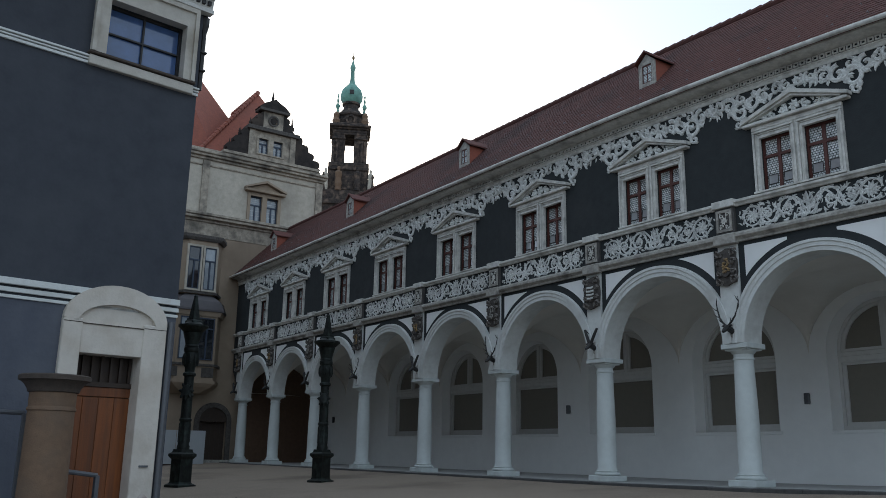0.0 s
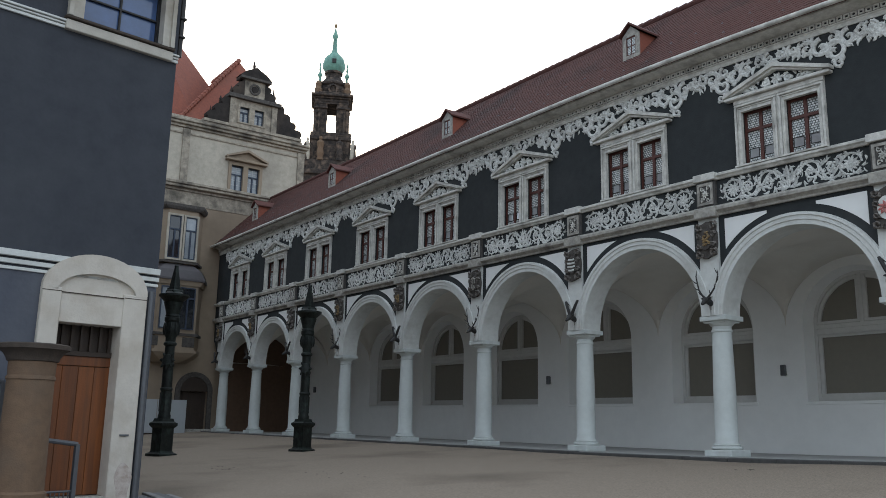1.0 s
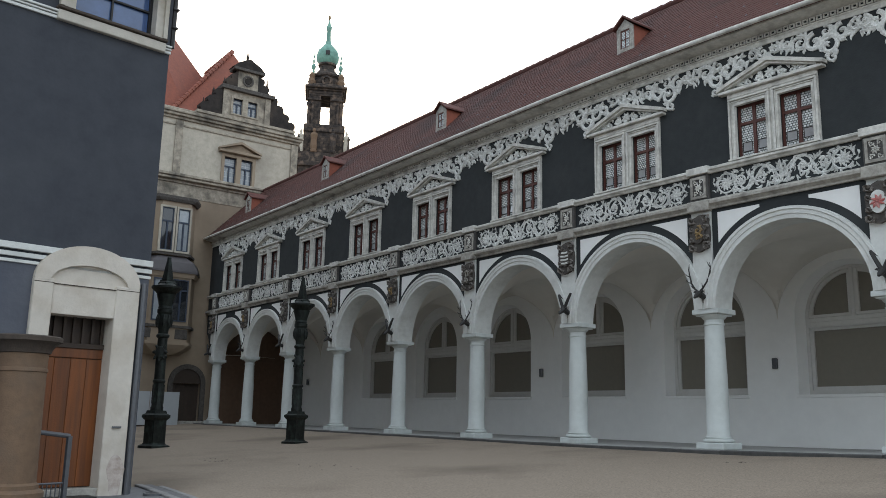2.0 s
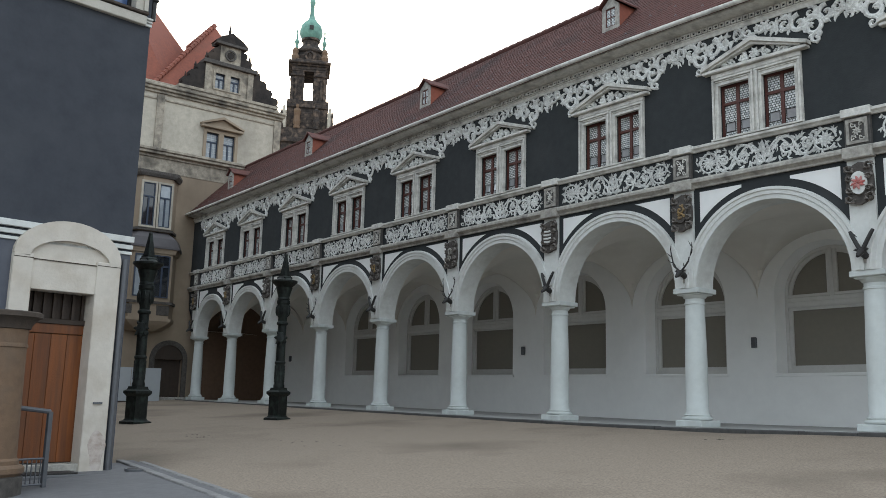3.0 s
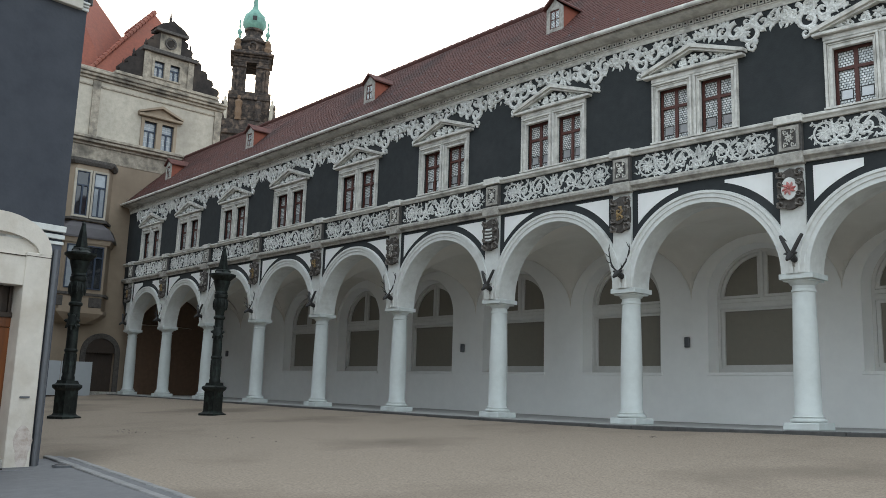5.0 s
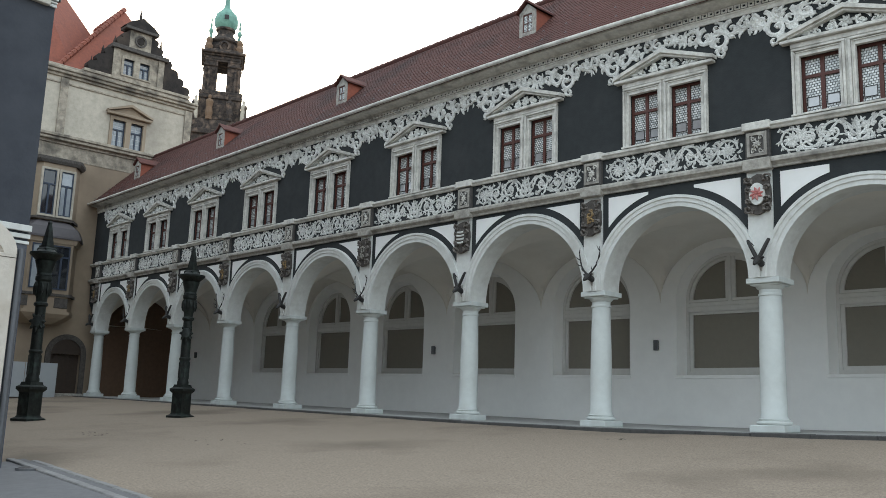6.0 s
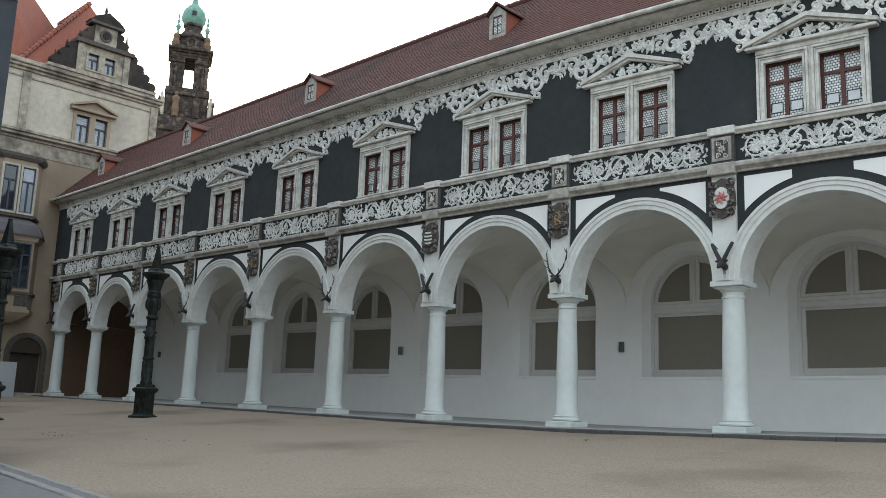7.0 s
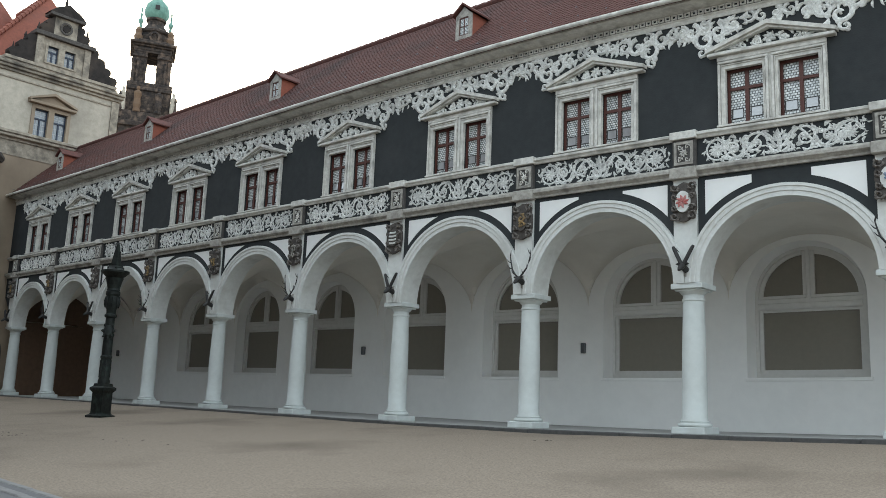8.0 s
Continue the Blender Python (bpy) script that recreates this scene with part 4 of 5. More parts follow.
# ---- far palace wing ----
PX = END_X - 0.05
PAL = Matrix(((0, 0, 1, PX), (1, 0, 0, 0), (0, 1, 0, 0), (0, 0, 0, 1)))
palace = thing("palace_wing", "buff sandstone palace wing with scrolled gable and oriel", "building")
lower_holes = [(15.32, 16.82, 0.1, 2.05)]
part("lower_wall", wall(2.0, 22.0, -0.8, 12.0, lower_holes, 0.8, PAL), OCHRE, palace, "ochre plaster lower storeys")
part("frieze_band", rects(PAL, (2.0, 22.0, 12.0, 12.76, -0.8, 0.03)), SOOTY_BUFF, palace)
upper_holes = [(17.24, 17.97, 13.32, 14.78), (18.24, 18.95, 13.32, 14.78)]
part("upper_wall", wall(2.0, 21.7, 13.23, 16.35, upper_holes, 0.8, PAL), BUFF, palace, "pale ashlar upper storey")
part("side_wall", boxes((PX - 9, PX - 0.8, 21.2, 21.7, -0.6, 16.35)), BUFF, palace)
bm = bmesh.new()
rect(bm, 2.0, 22.0, 12.76, 12.9, -0.8, 0.12, PAL)
rect(bm, 2.0, 22.1, 12.9, 13.06, -0.8, 0.34, PAL, 0.03)
rect(bm, 2.0, 22.1, 13.06, 13.23, -0.8, 0.42, PAL, 0.03)
part("middle_cornice", fix(bm), SOOTY_BUFF, palace, "soot-darkened stone cornice")
bm = bmesh.new()
rect(bm, 2.0, 21.75, 16.0, 16.08, -0.1, 0.06, PAL)
rect(bm, 2.0, 21.8, 16.35, 16.5, -0.8, 0.12, PAL, 0.02)
rect(bm, 2.0, 21.9, 16.5, 16.66, -0.8, 0.26, PAL, 0.03)
rect(bm, 2.0, 21.95, 16.66, 16.8, -0.8, 0.34, PAL, 0.03)
rect(bm, 2.0, 21.5, 16.8, 16.98, -0.8, 0.14, PAL, 0.03)
part("eaves_cornice", fix(bm), SOOTY_BUFF, palace, "projecting stone eaves cornice")
for a, b in ((14.35, 14.75), (21.3, 21.72)):
    part("corner_strip", rects(PAL, (a, b, 13.23, 16.3, 0.0, 0.1)), SOOTY_BUFF, palace)


def palace_window(u0, u1, v0, v1, d, split=0.62, glass=DARK_GLASS, bars=True):
    """Timber window set in an opening: frame, cross bars and panes."""
    w = part("window", wall(u0, u1, v0, v1, [(u0 + 0.06, u1 - 0.06, v0 + 0.06, v1 - 0.06)], 0.1, PAL @ Matrix.Translation((0, 0, d))), WINDOW_BLUE, palace, "dark blue timber window")
    vm = v0 + (v1 - v0) * split
    um = (u0 + u1) / 2
    part("mullion", rects(PAL, (um - 0.04, um + 0.04, v0 + 0.06, vm, d - 0.08, d + 0.01)), WINDOW_BLUE, w)
    part("transom", rects(PAL, (u0 + 0.06, u1 - 0.06, vm, vm + 0.08, d - 0.08, d + 0.01)), WINDOW_BLUE, w)
    for a, b, c, e in ((u0 + 0.06, um - 0.04, v0 + 0.06, vm), (um + 0.04, u1 - 0.06, v0 + 0.06, vm), (u0 + 0.06, u1 - 0.06, vm + 0.08, v1 - 0.06)):
        part("pane", rects(PAL, (a, b, c, e, d - 0.06, d - 0.05)), glass, w)
        for k in (1, 2) if bars else ():
            z = c + (e - c) * k / 3
            part("glazing_bar", rects(PAL, (a, b, z - 0.012, z + 0.012, d - 0.05, d - 0.03)), PALE_PAINT, w)
        if bars:
            part("glazing_bar", rects(PAL, ((a + b) / 2 - 0.012, (a + b) / 2 + 0.012, c, e, d - 0.049, d - 0.032)), PALE_PAINT, w)
    return w


WINDOW_BLUE = material("dark blue window paint", (0.025, 0.04, 0.07), (0.035, 0.05, 0.08), 0.5, 8.0, 0.5, 0.05)
PALE_PAINT = material("pale window paint", (0.5, 0.52, 0.53), (0.45, 0.47, 0.48), 0.6, 8.0, 0.5, 0.05)
CURTAIN_GLASS = glass_material("glass over pale curtains", (0.36, 0.40, 0.43), 0.08)
palace_window(17.24, 17.97, 13.32, 14.78, -0.12, glass=CURTAIN_GLASS)
palace_window(18.24, 18.95, 13.32, 14.78, -0.12, glass=CURTAIN_GLASS)
part("window_surround", wall(17.08, 19.11, 13.24, 14.95, [(17.25, 17.96, 13.32, 14.78), (18.25, 18.94, 13.32, 14.78)], 0.18, PAL @ Matrix.Translation((0, 0, 0.08))), OCHRE, palace, "tan stone window surround")
bm = bmesh.new()
rect(bm, 16.86, 19.33, 15.0, 15.14, 0, 0.3, PAL, 0.02)
for s in (-1, 1):
    prism(bm, [(18.1 + s * 1.26, 15.14), (18.1 + s * 1.26, 15.24), (18.1, 15.74), (18.1, 15.60)], 0.32, PAL)
prism(bm, [(17.0, 15.14), (19.2, 15.14), (18.1, 15.6)], 0.1, PAL)
part("pediment", fix(bm), OCHRE, palace, "tan triangular window pediment")

# scrolled gable
G = PAL @ Matrix.Translation((0, 0, 0.12))
gable_holes = [(17.46, 18.05, 17.38, 18.28), (18.36, 18.95, 17.38, 18.28)]
part("parapet", rects(G, (15.4, 21.4, 16.98, 17.14, -0.6, 0.08)), SOOTY_BUFF, palace)
part("gable_wall", wall(16.86, 19.76, 17.14, 18.72, gable_holes, 0.6, G), SOOTY_BUFF, palace)
palace_window(17.46, 18.05, 17.38, 18.28, 0.02, glass=CURTAIN_GLASS)
palace_window(18.36, 18.95, 17.38, 18.28, 0.02, glass=CURTAIN_GLASS)
part("gable_surround", wall(17.34, 19.07, 17.30, 18.4, [(17.47, 18.04, 17.38, 18.28), (18.37, 18.94, 17.38, 18.28)], 0.16, G @ Matrix.Translation((0, 0, 0.06))), SOOTY_BUFF, palace)
for row in ((16.7, 19.95, 18.72, 18.95, -0.6, 0.22), (17.35, 19.25, 20.02, 20.18, -0.6, 0.2)):
    part("gable_cornice", rects(G, row, bevel=0.02), DARK_STONE, palace, "soot-dark gable cornice")
for a, b in ((16.86, 17.2), (19.42, 19.76)):
    part("gable_pilaster", rects(G, (a, b, 17.14, 18.72, 0.0, 0.07)), SOOTY_BUFF, palace)
part("gable_attic", rects(G, (17.68, 18.92, 18.95, 20.02, -0.6, 0.0)), SOOTY_BUFF, palace)
bm = bmesh.new()
for q in range(16):
    a, b = 2 * math.pi * q / 16, 2 * math.pi * (q + 1) / 16
    prism(bm, [(18.3 + r * math.cos(t), 19.5 + r * math.sin(t)) for r, t in ((0.24, a), (0.24, b), (0.34, b), (0.34, a))], 0.06, G)
part("roundel", fix(bm), DARK_STONE, palace, "round carved medallion")
bm = bmesh.new()
prism(bm, [(18.3 + 0.2 * math.cos(2 * math.pi * q / 12), 19.5 + 0.2 * math.sin(2 * math.pi * q / 12)) for q in range(12)], 0.05, G)
part("roundel_boss", fix(bm), SOOT, palace)
bm = bmesh.new()
prism(bm, [(17.3, 20.18), (19.3, 20.18), (18.95, 20.5), (18.5, 20.72), (18.3, 20.85), (18.1, 20.72), (17.65, 20.5)], 0.75, G @ Matrix.Translation((0, 0, -0.6)))
part("gable_cap", fix(bm), SOOT, palace, "dark stone gable cap")


def spike(u, z, h, r, d=-0.2):
    p = PAL @ Vector((u, z, d))
    part("obelisk", lathe([(r, 0), (r, 0.08), (r * 0.6, 0.12), (r * 0.75, 0.3), (r * 0.5, 0.38), (0.012, h)], 8, at=tuple(p)), SOOT, palace, "small dark stone obelisk")


for u, z, h, r in ((18.3, 20.8, 0.7, 0.12), (19.62, 19.1, 1.0, 0.17), (20.3, 18.2, 0.85, 0.14), (20.75, 17.75, 0.8, 0.13), (15.85, 17.1, 0.95, 0.16), (21.25, 17.1, 0.65, 0.11), (17.0, 18.95, 0.6, 0.13), (16.4, 18.3, 0.5, 0.11), (17.45, 19.95, 0.4, 0.1), (19.15, 19.95, 0.4, 0.1)):
    spike(u, z, h, r)


def scroll_side(points, name="gable_scroll"):
    bm = bmesh.new()
    prism(bm, points, 0.5, G @ Matrix.Translation((0, 0, -0.5)))
    part(name, fix(bm), SOOT, palace, "soot-black scrolled gable side")


def lobes(p0, p1, n, r):
    """A run of rounded steps from p0 to p1."""
    out = []
    for k in range(n):
        f = (k + 0.5) / n
        cx, cz = p0[0] + (p1[0] - p0[0]) * f, p0[1] + (p1[1] - p0[1]) * f
        s = 1 if p1[0] > p0[0] else -1
        for a in (100, 60, 20, -20, -50):
            out.append((cx + s * r * math.cos(radians(a)), cz + r * math.sin(radians(a))))
    return out


scroll_side([(19.76, 17.14), (19.76, 18.9)] + lobes((19.8, 18.9), (21.4, 17.2), 4, 0.24) + [(21.5, 17.14)])
scroll_side([(16.86, 17.14), (16.86, 18.9)] + lobes((16.8, 18.7), (15.6, 17.2), 3, 0.24) + [(15.5, 17.14)])
scroll_side([(18.92, 18.95), (18.92, 20.1)] + lobes((19.0, 19.9), (19.6, 19.1), 2, 0.2) + [(19.75, 18.95)])
scroll_side([(17.68, 18.95), (17.68, 20.1)] + lobes((17.6, 19.8), (17.0, 19.1), 2, 0.2) + [(16.9, 18.95)])

# tiled roofs of the palace
def roof_faces(name, pts, faces, label):
    me = bpy.data.meshes.new(name)
    me.from_pydata(pts, [], faces)
    me.materials.append(ORANGE_TILE)
    ob = new(name, me)
    ob.parent = palace
    return tagged(ob, label)


def hip_roof(x0, x1, y0, y1, z, rx0, rx1, ry0, ry1, rz, label):
    pts = [(x0, y0, z), (x1, y0, z), (x1, y1, z), (x0, y1, z), (rx0, ry0, rz), (rx1, ry1, rz)]
    return pts, [(0, 1, 5, 4), (1, 2, 5), (2, 3, 4, 5), (3, 0, 4), (0, 3, 2, 1)]


p, f = hip_roof(-56, PX - 0.25, 14.2, 21.75, 16.9, -56, -47.6, 18.5, 18.5, 22.5, "")
roof_faces("roof", p, f, "steep orange clay tile roof")
p = [(PX - 0.6, 2, 16.9), (PX - 0.6, 15.2, 16.9), (-49, 12.2, 26.3), (-49, 2, 26.3), (-54, 20, 16.9), (-54, 2, 16.9), (-49.0, 20.5, 17.5)]
roof_faces("main_roof", p, [(0, 1, 2, 3), (1, 6, 2), (6, 4, 2), (2, 4, 5, 3), (0, 3, 5)], "steep orange clay tile main roof")
def tiled_hip(p0, p1):
    """Lapped half-round tiles along a hip or ridge."""
    p0, p1 = Vector(p0), Vector(p1)
    n = int((p1 - p0).length / 0.36)
    for k in range(n):
        a, b = p0.lerp(p1, k / n), p0.lerp(p1, (k + 1.12) / n)
        part("ridge_tile", tube(bmesh.new(), [a, b], [0.15, 0.115], 7), ORANGE_TILE, palace)


tiled_hip((PX - 0.25, 14.2, 17.0), (-47.6, 18.5, 22.56))
tiled_hip((-47.6, 18.5, 22.56), (-52, 18.5, 22.56))

# oriel
def oriel_ring(scale, u0=12.9, u1=16.15, out=1.0):
    um, h = (u0 + u1) / 2, (u1 - u0) / 2 * scale
    return [(um - h, 0.0), (um - h + 0.55, out * scale), (um + h - 0.55, out * scale), (um + h, 0.0)]


def oriel_solid(name, layers, mat, label=""):
    bm = bmesh.new()
    rings = [[bm.verts.new(PAL @ Vector((u, z, d))) for u, d in oriel_ring(s, **kw)] for s, z, kw in layers]
    for a, b in zip(rings, rings[1:]):
        for i in range(4):
            bm.faces.new((a[i], a[(i + 1) % 4], b[(i + 1) % 4], b[i]))
    bm.faces.new(rings[0])
    bm.faces.new(rings[-1])
    return part(name, fix(bm), mat, palace, label)


oriel_solid("oriel_base", [(0.62, 3.45, {}), (0.9, 3.75, {}), (1.03, 3.95, {}), (1.03, 4.1, {})], OCHRE, "moulded oriel base")
oriel_solid("oriel_wall", [(0.97, 4.1, {}), (0.97, 7.7, {})], OCHRE, "ochre stone oriel")
oriel_solid("oriel_sill", [(1.05, 4.82, {}), (1.05, 4.95, {})], DARK_STONE)
oriel_solid("oriel_head", [(1.03, 7.45, {}), (1.08, 7.7, {})], OCHRE)
oriel_solid("oriel_roof", [(1.14, 7.7, {}), (1.14, 7.8, {}), (1.02, 8.25, {}), (0.8, 8.55, {}), (0.5, 8.72, {})], material("purple-grey lead sheet", (0.075, 0.068, 0.072), (0.1, 0.09, 0.094), 0.55, 3.0, 0.5, 0.15), "curved dark metal oriel roof")
oriel_solid("bay_wall", [(0.82, 8.6, {}), (0.82, 11.5, {})], OCHRE, "upper canted bay")
oriel_solid("bay_cornice", [(0.9, 11.5, {}), (0.97, 11.65, {}), (0.97, 11.8, {})], DARK_STONE, "moulded bay cornice")
oriel_solid("bay_sill", [(0.9, 8.62, {}), (0.9, 8.74, {})], DARK_STONE)
for u in (13.5, 15.4):
    part("carved_panel", rects(PAL, (u - 0.5, u + 0.15, 4.25, 4.75, 0.95, 1.0), bevel=0.02), DARK_STONE, palace, "carved dark oriel panel")
for a, b in ((13.6, 14.45), (14.6, 15.42)):
    bm_w = palace_window(a, b, 5.15, 7.35, 1.03, 0.72, DARK_GLASS if a > 14.5 else CURTAIN_GLASS, False)
for a, b in ((13.75, 14.4), (14.62, 15.25)):
    palace_window(a, b, 8.85, 11.15, 0.89, 0.66, CURTAIN_GLASS if a > 14.5 else DARK_GLASS, False)
    part("window_surround", wall(a - 0.09, b + 0.09, 8.76, 11.24, [(a + 0.01, b - 0.01, 8.86, 11.14)], 0.13, PAL @ Matrix.Translation((0, 0, 0.93))), BUFF, palace)

# arched door of the palace
bm = bmesh.new()
R0, R1, uc, zs = 1.0, 0.75, 16.07, 2.05
for k in range(16):
    a, b = math.pi * k / 16, math.pi * (k + 1) / 16
    prism(bm, [(uc + r * math.cos(t), zs + r * math.sin(t)) for r, t in ((R0, a), (R0, b), (R1, b), (R1, a))], 0.12, PAL)
rect(bm, uc - R0, uc - R1, 0.1, zs, 0, 0.12, PAL)
rect(bm, uc + R1, uc + R0, 0.1, zs, 0, 0.12, PAL)
part("door_arch", fix(bm), DARK_STONE, palace, "rough dark stone door arch")
bm = bmesh.new()
prism(bm, [(uc + R1 * math.cos(math.pi * k / 16), zs + R1 * math.sin(math.pi * k / 16)) for k in range(17)], 0.03, PAL)
rect(bm, uc - R1, uc + R1, 0.1, zs, -0.3, -0.24, PAL)
door = part("arched_door", fix(bm), DARK_WOOD, palace, "dark boarded arched door")
for k in range(6):
    part("board", rects(PAL, (uc - R1 + 0.25 * k + 0.008, uc - R1 + 0.25 * (k + 1) - 0.008, 0.12, zs - 0.02, -0.24, -0.225)), DARK_WOOD, door)
part("doorstep", rects(PAL, (uc - 1.3, uc + 1.3, -0.6, 0.1, 0.0, 0.5), bevel=0.02), STONE, palace)

# hoarding boards against the palace
for k, (u0, u1) in enumerate(((12.2, 13.85), (13.88, 15.35))):
    hb = thing("hoarding_board", "pale grey hoarding board leaning by the palace wall", "board", "hoarding boards", at=PAL @ Matrix.Translation((0, 0, 1.1)))
    part("sheet", boxes((u0, u1, -0.22, 1.55, 0.0, 0.03)), BOARD, hb)
    part("batten", boxes((u0, u1, -0.22, -0.1, 0.03, 0.06)), DARK_WOOD, hb)

# ---- distant church tower ----
TR, TA = 170.0, radians(62.15)
tower = thing("church_tower", "sooty stone church tower with a green copper dome", "tower", at=pose(-TR * math.sin(TA), TR * math.cos(TA), 0, 0, 0, 62.15) @ Matrix.Diagonal((0.93, 0.93, 1, 1)))
part("base", boxes((-5.2, 5.2, -5.2, 5.2, -1, 49)), TOWER_STONE, tower)
part("base_cornice", boxes((-5.8, 5.8, -5.8, 5.8, 49, 50), (-5.4, 5.4, -5.4, 5.4, 50, 52), bevel=0.1), TOWER_STONE, tower)
part("pedestal", boxes((-4.2, 4.2, -4.2, 4.2, 52, 57.2)), TOWER_STONE, tower)
part("pedestal_cornice", boxes((-4.5, 4.5, -4.5, 4.5, 56.6, 57.4), bevel=0.1), TOWER_STONE, tower)
for sx in (-1, 1):
    for sy in (-1, 1):
        part("belfry_pier", boxes((sx * 1.05, sx * 3.6, sy * 1.05, sy * 3.6, 57.4, 64.6)), TOWER_STONE, tower, "dark stone belfry pier")
        part("pier_cap", boxes((sx * 0.95, sx * 3.95, sy * 0.95, sy * 3.95, 63.5, 63.9), bevel=0.08), TOWER_STONE, tower)
        part("corner_column", lathe([(0.42, 57.4), (0.38, 58), (0.34, 62), (0.5, 62.6), (0.5, 63)], 10, at=(sx * 3.55, sy * 3.55, 0)), TOWER_STONE, tower)
        part("corner_figure", lathe([(0.5, 52), (0.62, 53), (0.5, 54.5), (0.58, 55.4), (0.25, 56.0), (0.3, 56.4), (0.05, 56.8)], 8, at=(sx * 4.9, sy * 4.9, 0)), BUFF if sy < 0 else TOWER_STONE, tower, "weathered plain stone figure")
        part("urn", lathe([(0.3, 69.6), (0.18, 70.2), (0.5, 70.9), (0.5, 71.2), (0.15, 71.7), (0.26, 72.3), (0.1, 72.8), (0.2, 73.3), (0.03, 73.9)], 8, at=(sx * 3.0, sy * 3.0, 0)), COPPER, tower, "green copper urn")
        part("corner_volute", lathe([(0.2, 66.6), (0.75, 67.0), (0.9, 67.7), (0.55, 68.4), (0.7, 69.0), (0.35, 69.6)], 8, at=(sx * 3.2, sy * 3.2, 0)), PILLAR_STONE, tower, "weathered tan stone volute")
        part("pinnacle", lathe([(0.5, 50.5), (0.3, 51.2), (0.55, 52.2), (0.3, 53.0), (0.12, 54.4), (0.3, 54.9), (0.03, 55.8)], 8, at=(sx * 5.4, sy * 5.4, 0)), TOWER_STONE, tower)
for sx in (-1, 1):
    for z0, z1, u in ((57.4, 63.0, 1.3), (57.4, 63.0, 2.7)):
        for rot in range(4):
            part("pilaster", boxes((sx * u - 0.22, sx * u + 0.22, -3.9, -3.55, z0, z1), bevel=0.05), TOWER_STONE, tower).matrix_basis = pose(0, 0, 0, 0, 0, 90 * rot)
for rot in range(4):
    part("balustrade", boxes((-4.3, 4.3, -4.45, -4.2, 57.4, 58.2), bevel=0.08), TOWER_STONE, tower).matrix_basis = pose(0, 0, 0, 0, 0, 90 * rot)
    part("carved_panel", boxes((-1.6, 1.6, -4.5, -4.15, 52.2, 55.8), bevel=0.2), TOWER_STONE, tower).matrix_basis = pose(0, 0, 0, 0, 0, 90 * rot)
for u, stone in ((-2.1, PILLAR_STONE), (2.0, TOWER_STONE)):
    part("statue", lathe([(0.75, 52), (0.75, 52.5), (0.62, 52.6), (0.8, 53.4), (0.62, 54.6), (0.82, 55.6), (0.72, 56.0), (0.25, 56.25), (0.38, 56.6), (0.34, 56.95), (0.05, 57.15)], 9, at=(u, -5.0, 0)), stone, tower, "weathered plain stone figure")
part("belfry_head", boxes((-3.7, 3.7, -3.7, 3.7, 64.6, 65.0)), TOWER_STONE, tower)
for name, rows in (("belfry_frieze", (3.75, 3.75, 65.0, 65.7)), ("belfry_cornice", (4.1, 4.1, 65.7, 66.1)), ("cornice_lip", (4.6, 4.6, 66.1, 66.6)), ("attic_step", (3.9, 3.9, 66.6, 67.2))):
    part(name, boxes((-rows[0], rows[0], -rows[1], rows[1], rows[2], rows[3]), bevel=0.12), TOWER_STONE, tower)
part("clock_stage", lathe([(3.6, 67.2), (3.75, 68.2), (3.5, 69.0), (3.95, 69.3), (3.95, 69.7), (3.2, 70.0), (2.6, 70.5), (2.1, 71.2)], 8), TOWER_STONE, tower)
for a in range(4):
    part("scroll_gable", lathe([(1.1, -0.3), (1.1, 0.3), (0.7, 0.35), (0.7, -0.3)], 14), TOWER_STONE, tower).matrix_basis = pose(3.5 * math.cos(a * math.pi / 2), 3.5 * math.sin(a * math.pi / 2), 68.0, 0, 90, 90 * a)
part("drum", lathe([(1.75, 70.8), (1.7, 72.2), (2.05, 72.4), (2.05, 72.8)], 16), TOWER_STONE, tower)
part("dome", lathe([(1.9, 72.8), (2.5, 73.7), (2.55, 74.7), (2.2, 75.9), (1.3, 76.8), (0.7, 77.5), (0.5, 78.5), (0.42, 80.5), (0.62, 81.0), (0.62, 81.4), (0.35, 82.0), (0.12, 83.0)], 20), COPPER, tower, "green copper onion dome", smooth=True)
part("dome_window", boxes((-0.45, 0.45, -2.65, -2.2, 74.2, 75.1)), HORN, tower)
part("finial", lathe([(0.05, 83.0), (0.3, 83.4), (0.3, 83.8), (0.05, 84.2), (0.03, 86.5)], 8), GOLD_PAINT, tower)

# ---- dark plastered house with the arched door ----
HM = pose(-14.1, 3.38, 0, 0, 0, 97)  # local x runs along the wall towards the corner, local y into the house
house = thing("dark_house", "slate-grey plastered house with a white arched doorway", "house", at=HM)
HF = FACADE
Z0 = -1.3
part("lower_wall", wall(-16, 1.0, Z0, 2.81, [(-0.554, 0.442, Z0 + 0.76, 2.10)], 0.6, HF), BLUE_WALL, house, "blue-grey plaster ground storey")
part("upper_wall", wall(-16, 1.0, 3.12, 8.45, [(-0.69, 0.69, 7.0, 8.09)], 0.6, HF), SLATE_WALL, house, "slate-grey plaster upper storeys")
# runs on out of view, lengthened to shade the left of the court
part("side_wall", boxes((0.4, 1.0, 0.6, 29.5, Z0, 9.5)), SLATE_WALL, house)
part("band_backing", rects(HF, (-16, 1.0, 2.81, 3.12, -0.6, 0.0)), SLATE_WALL, house)
bm = bmesh.new()
for z, h, d in ((2.81, 0.05, 0.03), (2.90, 0.07, 0.05), (3.01, 0.10, 0.08)):
    rect(bm, -16, 1.015, z, z + h, 0.0, d, HF, 0.006)
part("lower_string_course", fix(bm), WHITE_STONE, house, "white moulded string course")
bm = bmesh.new()
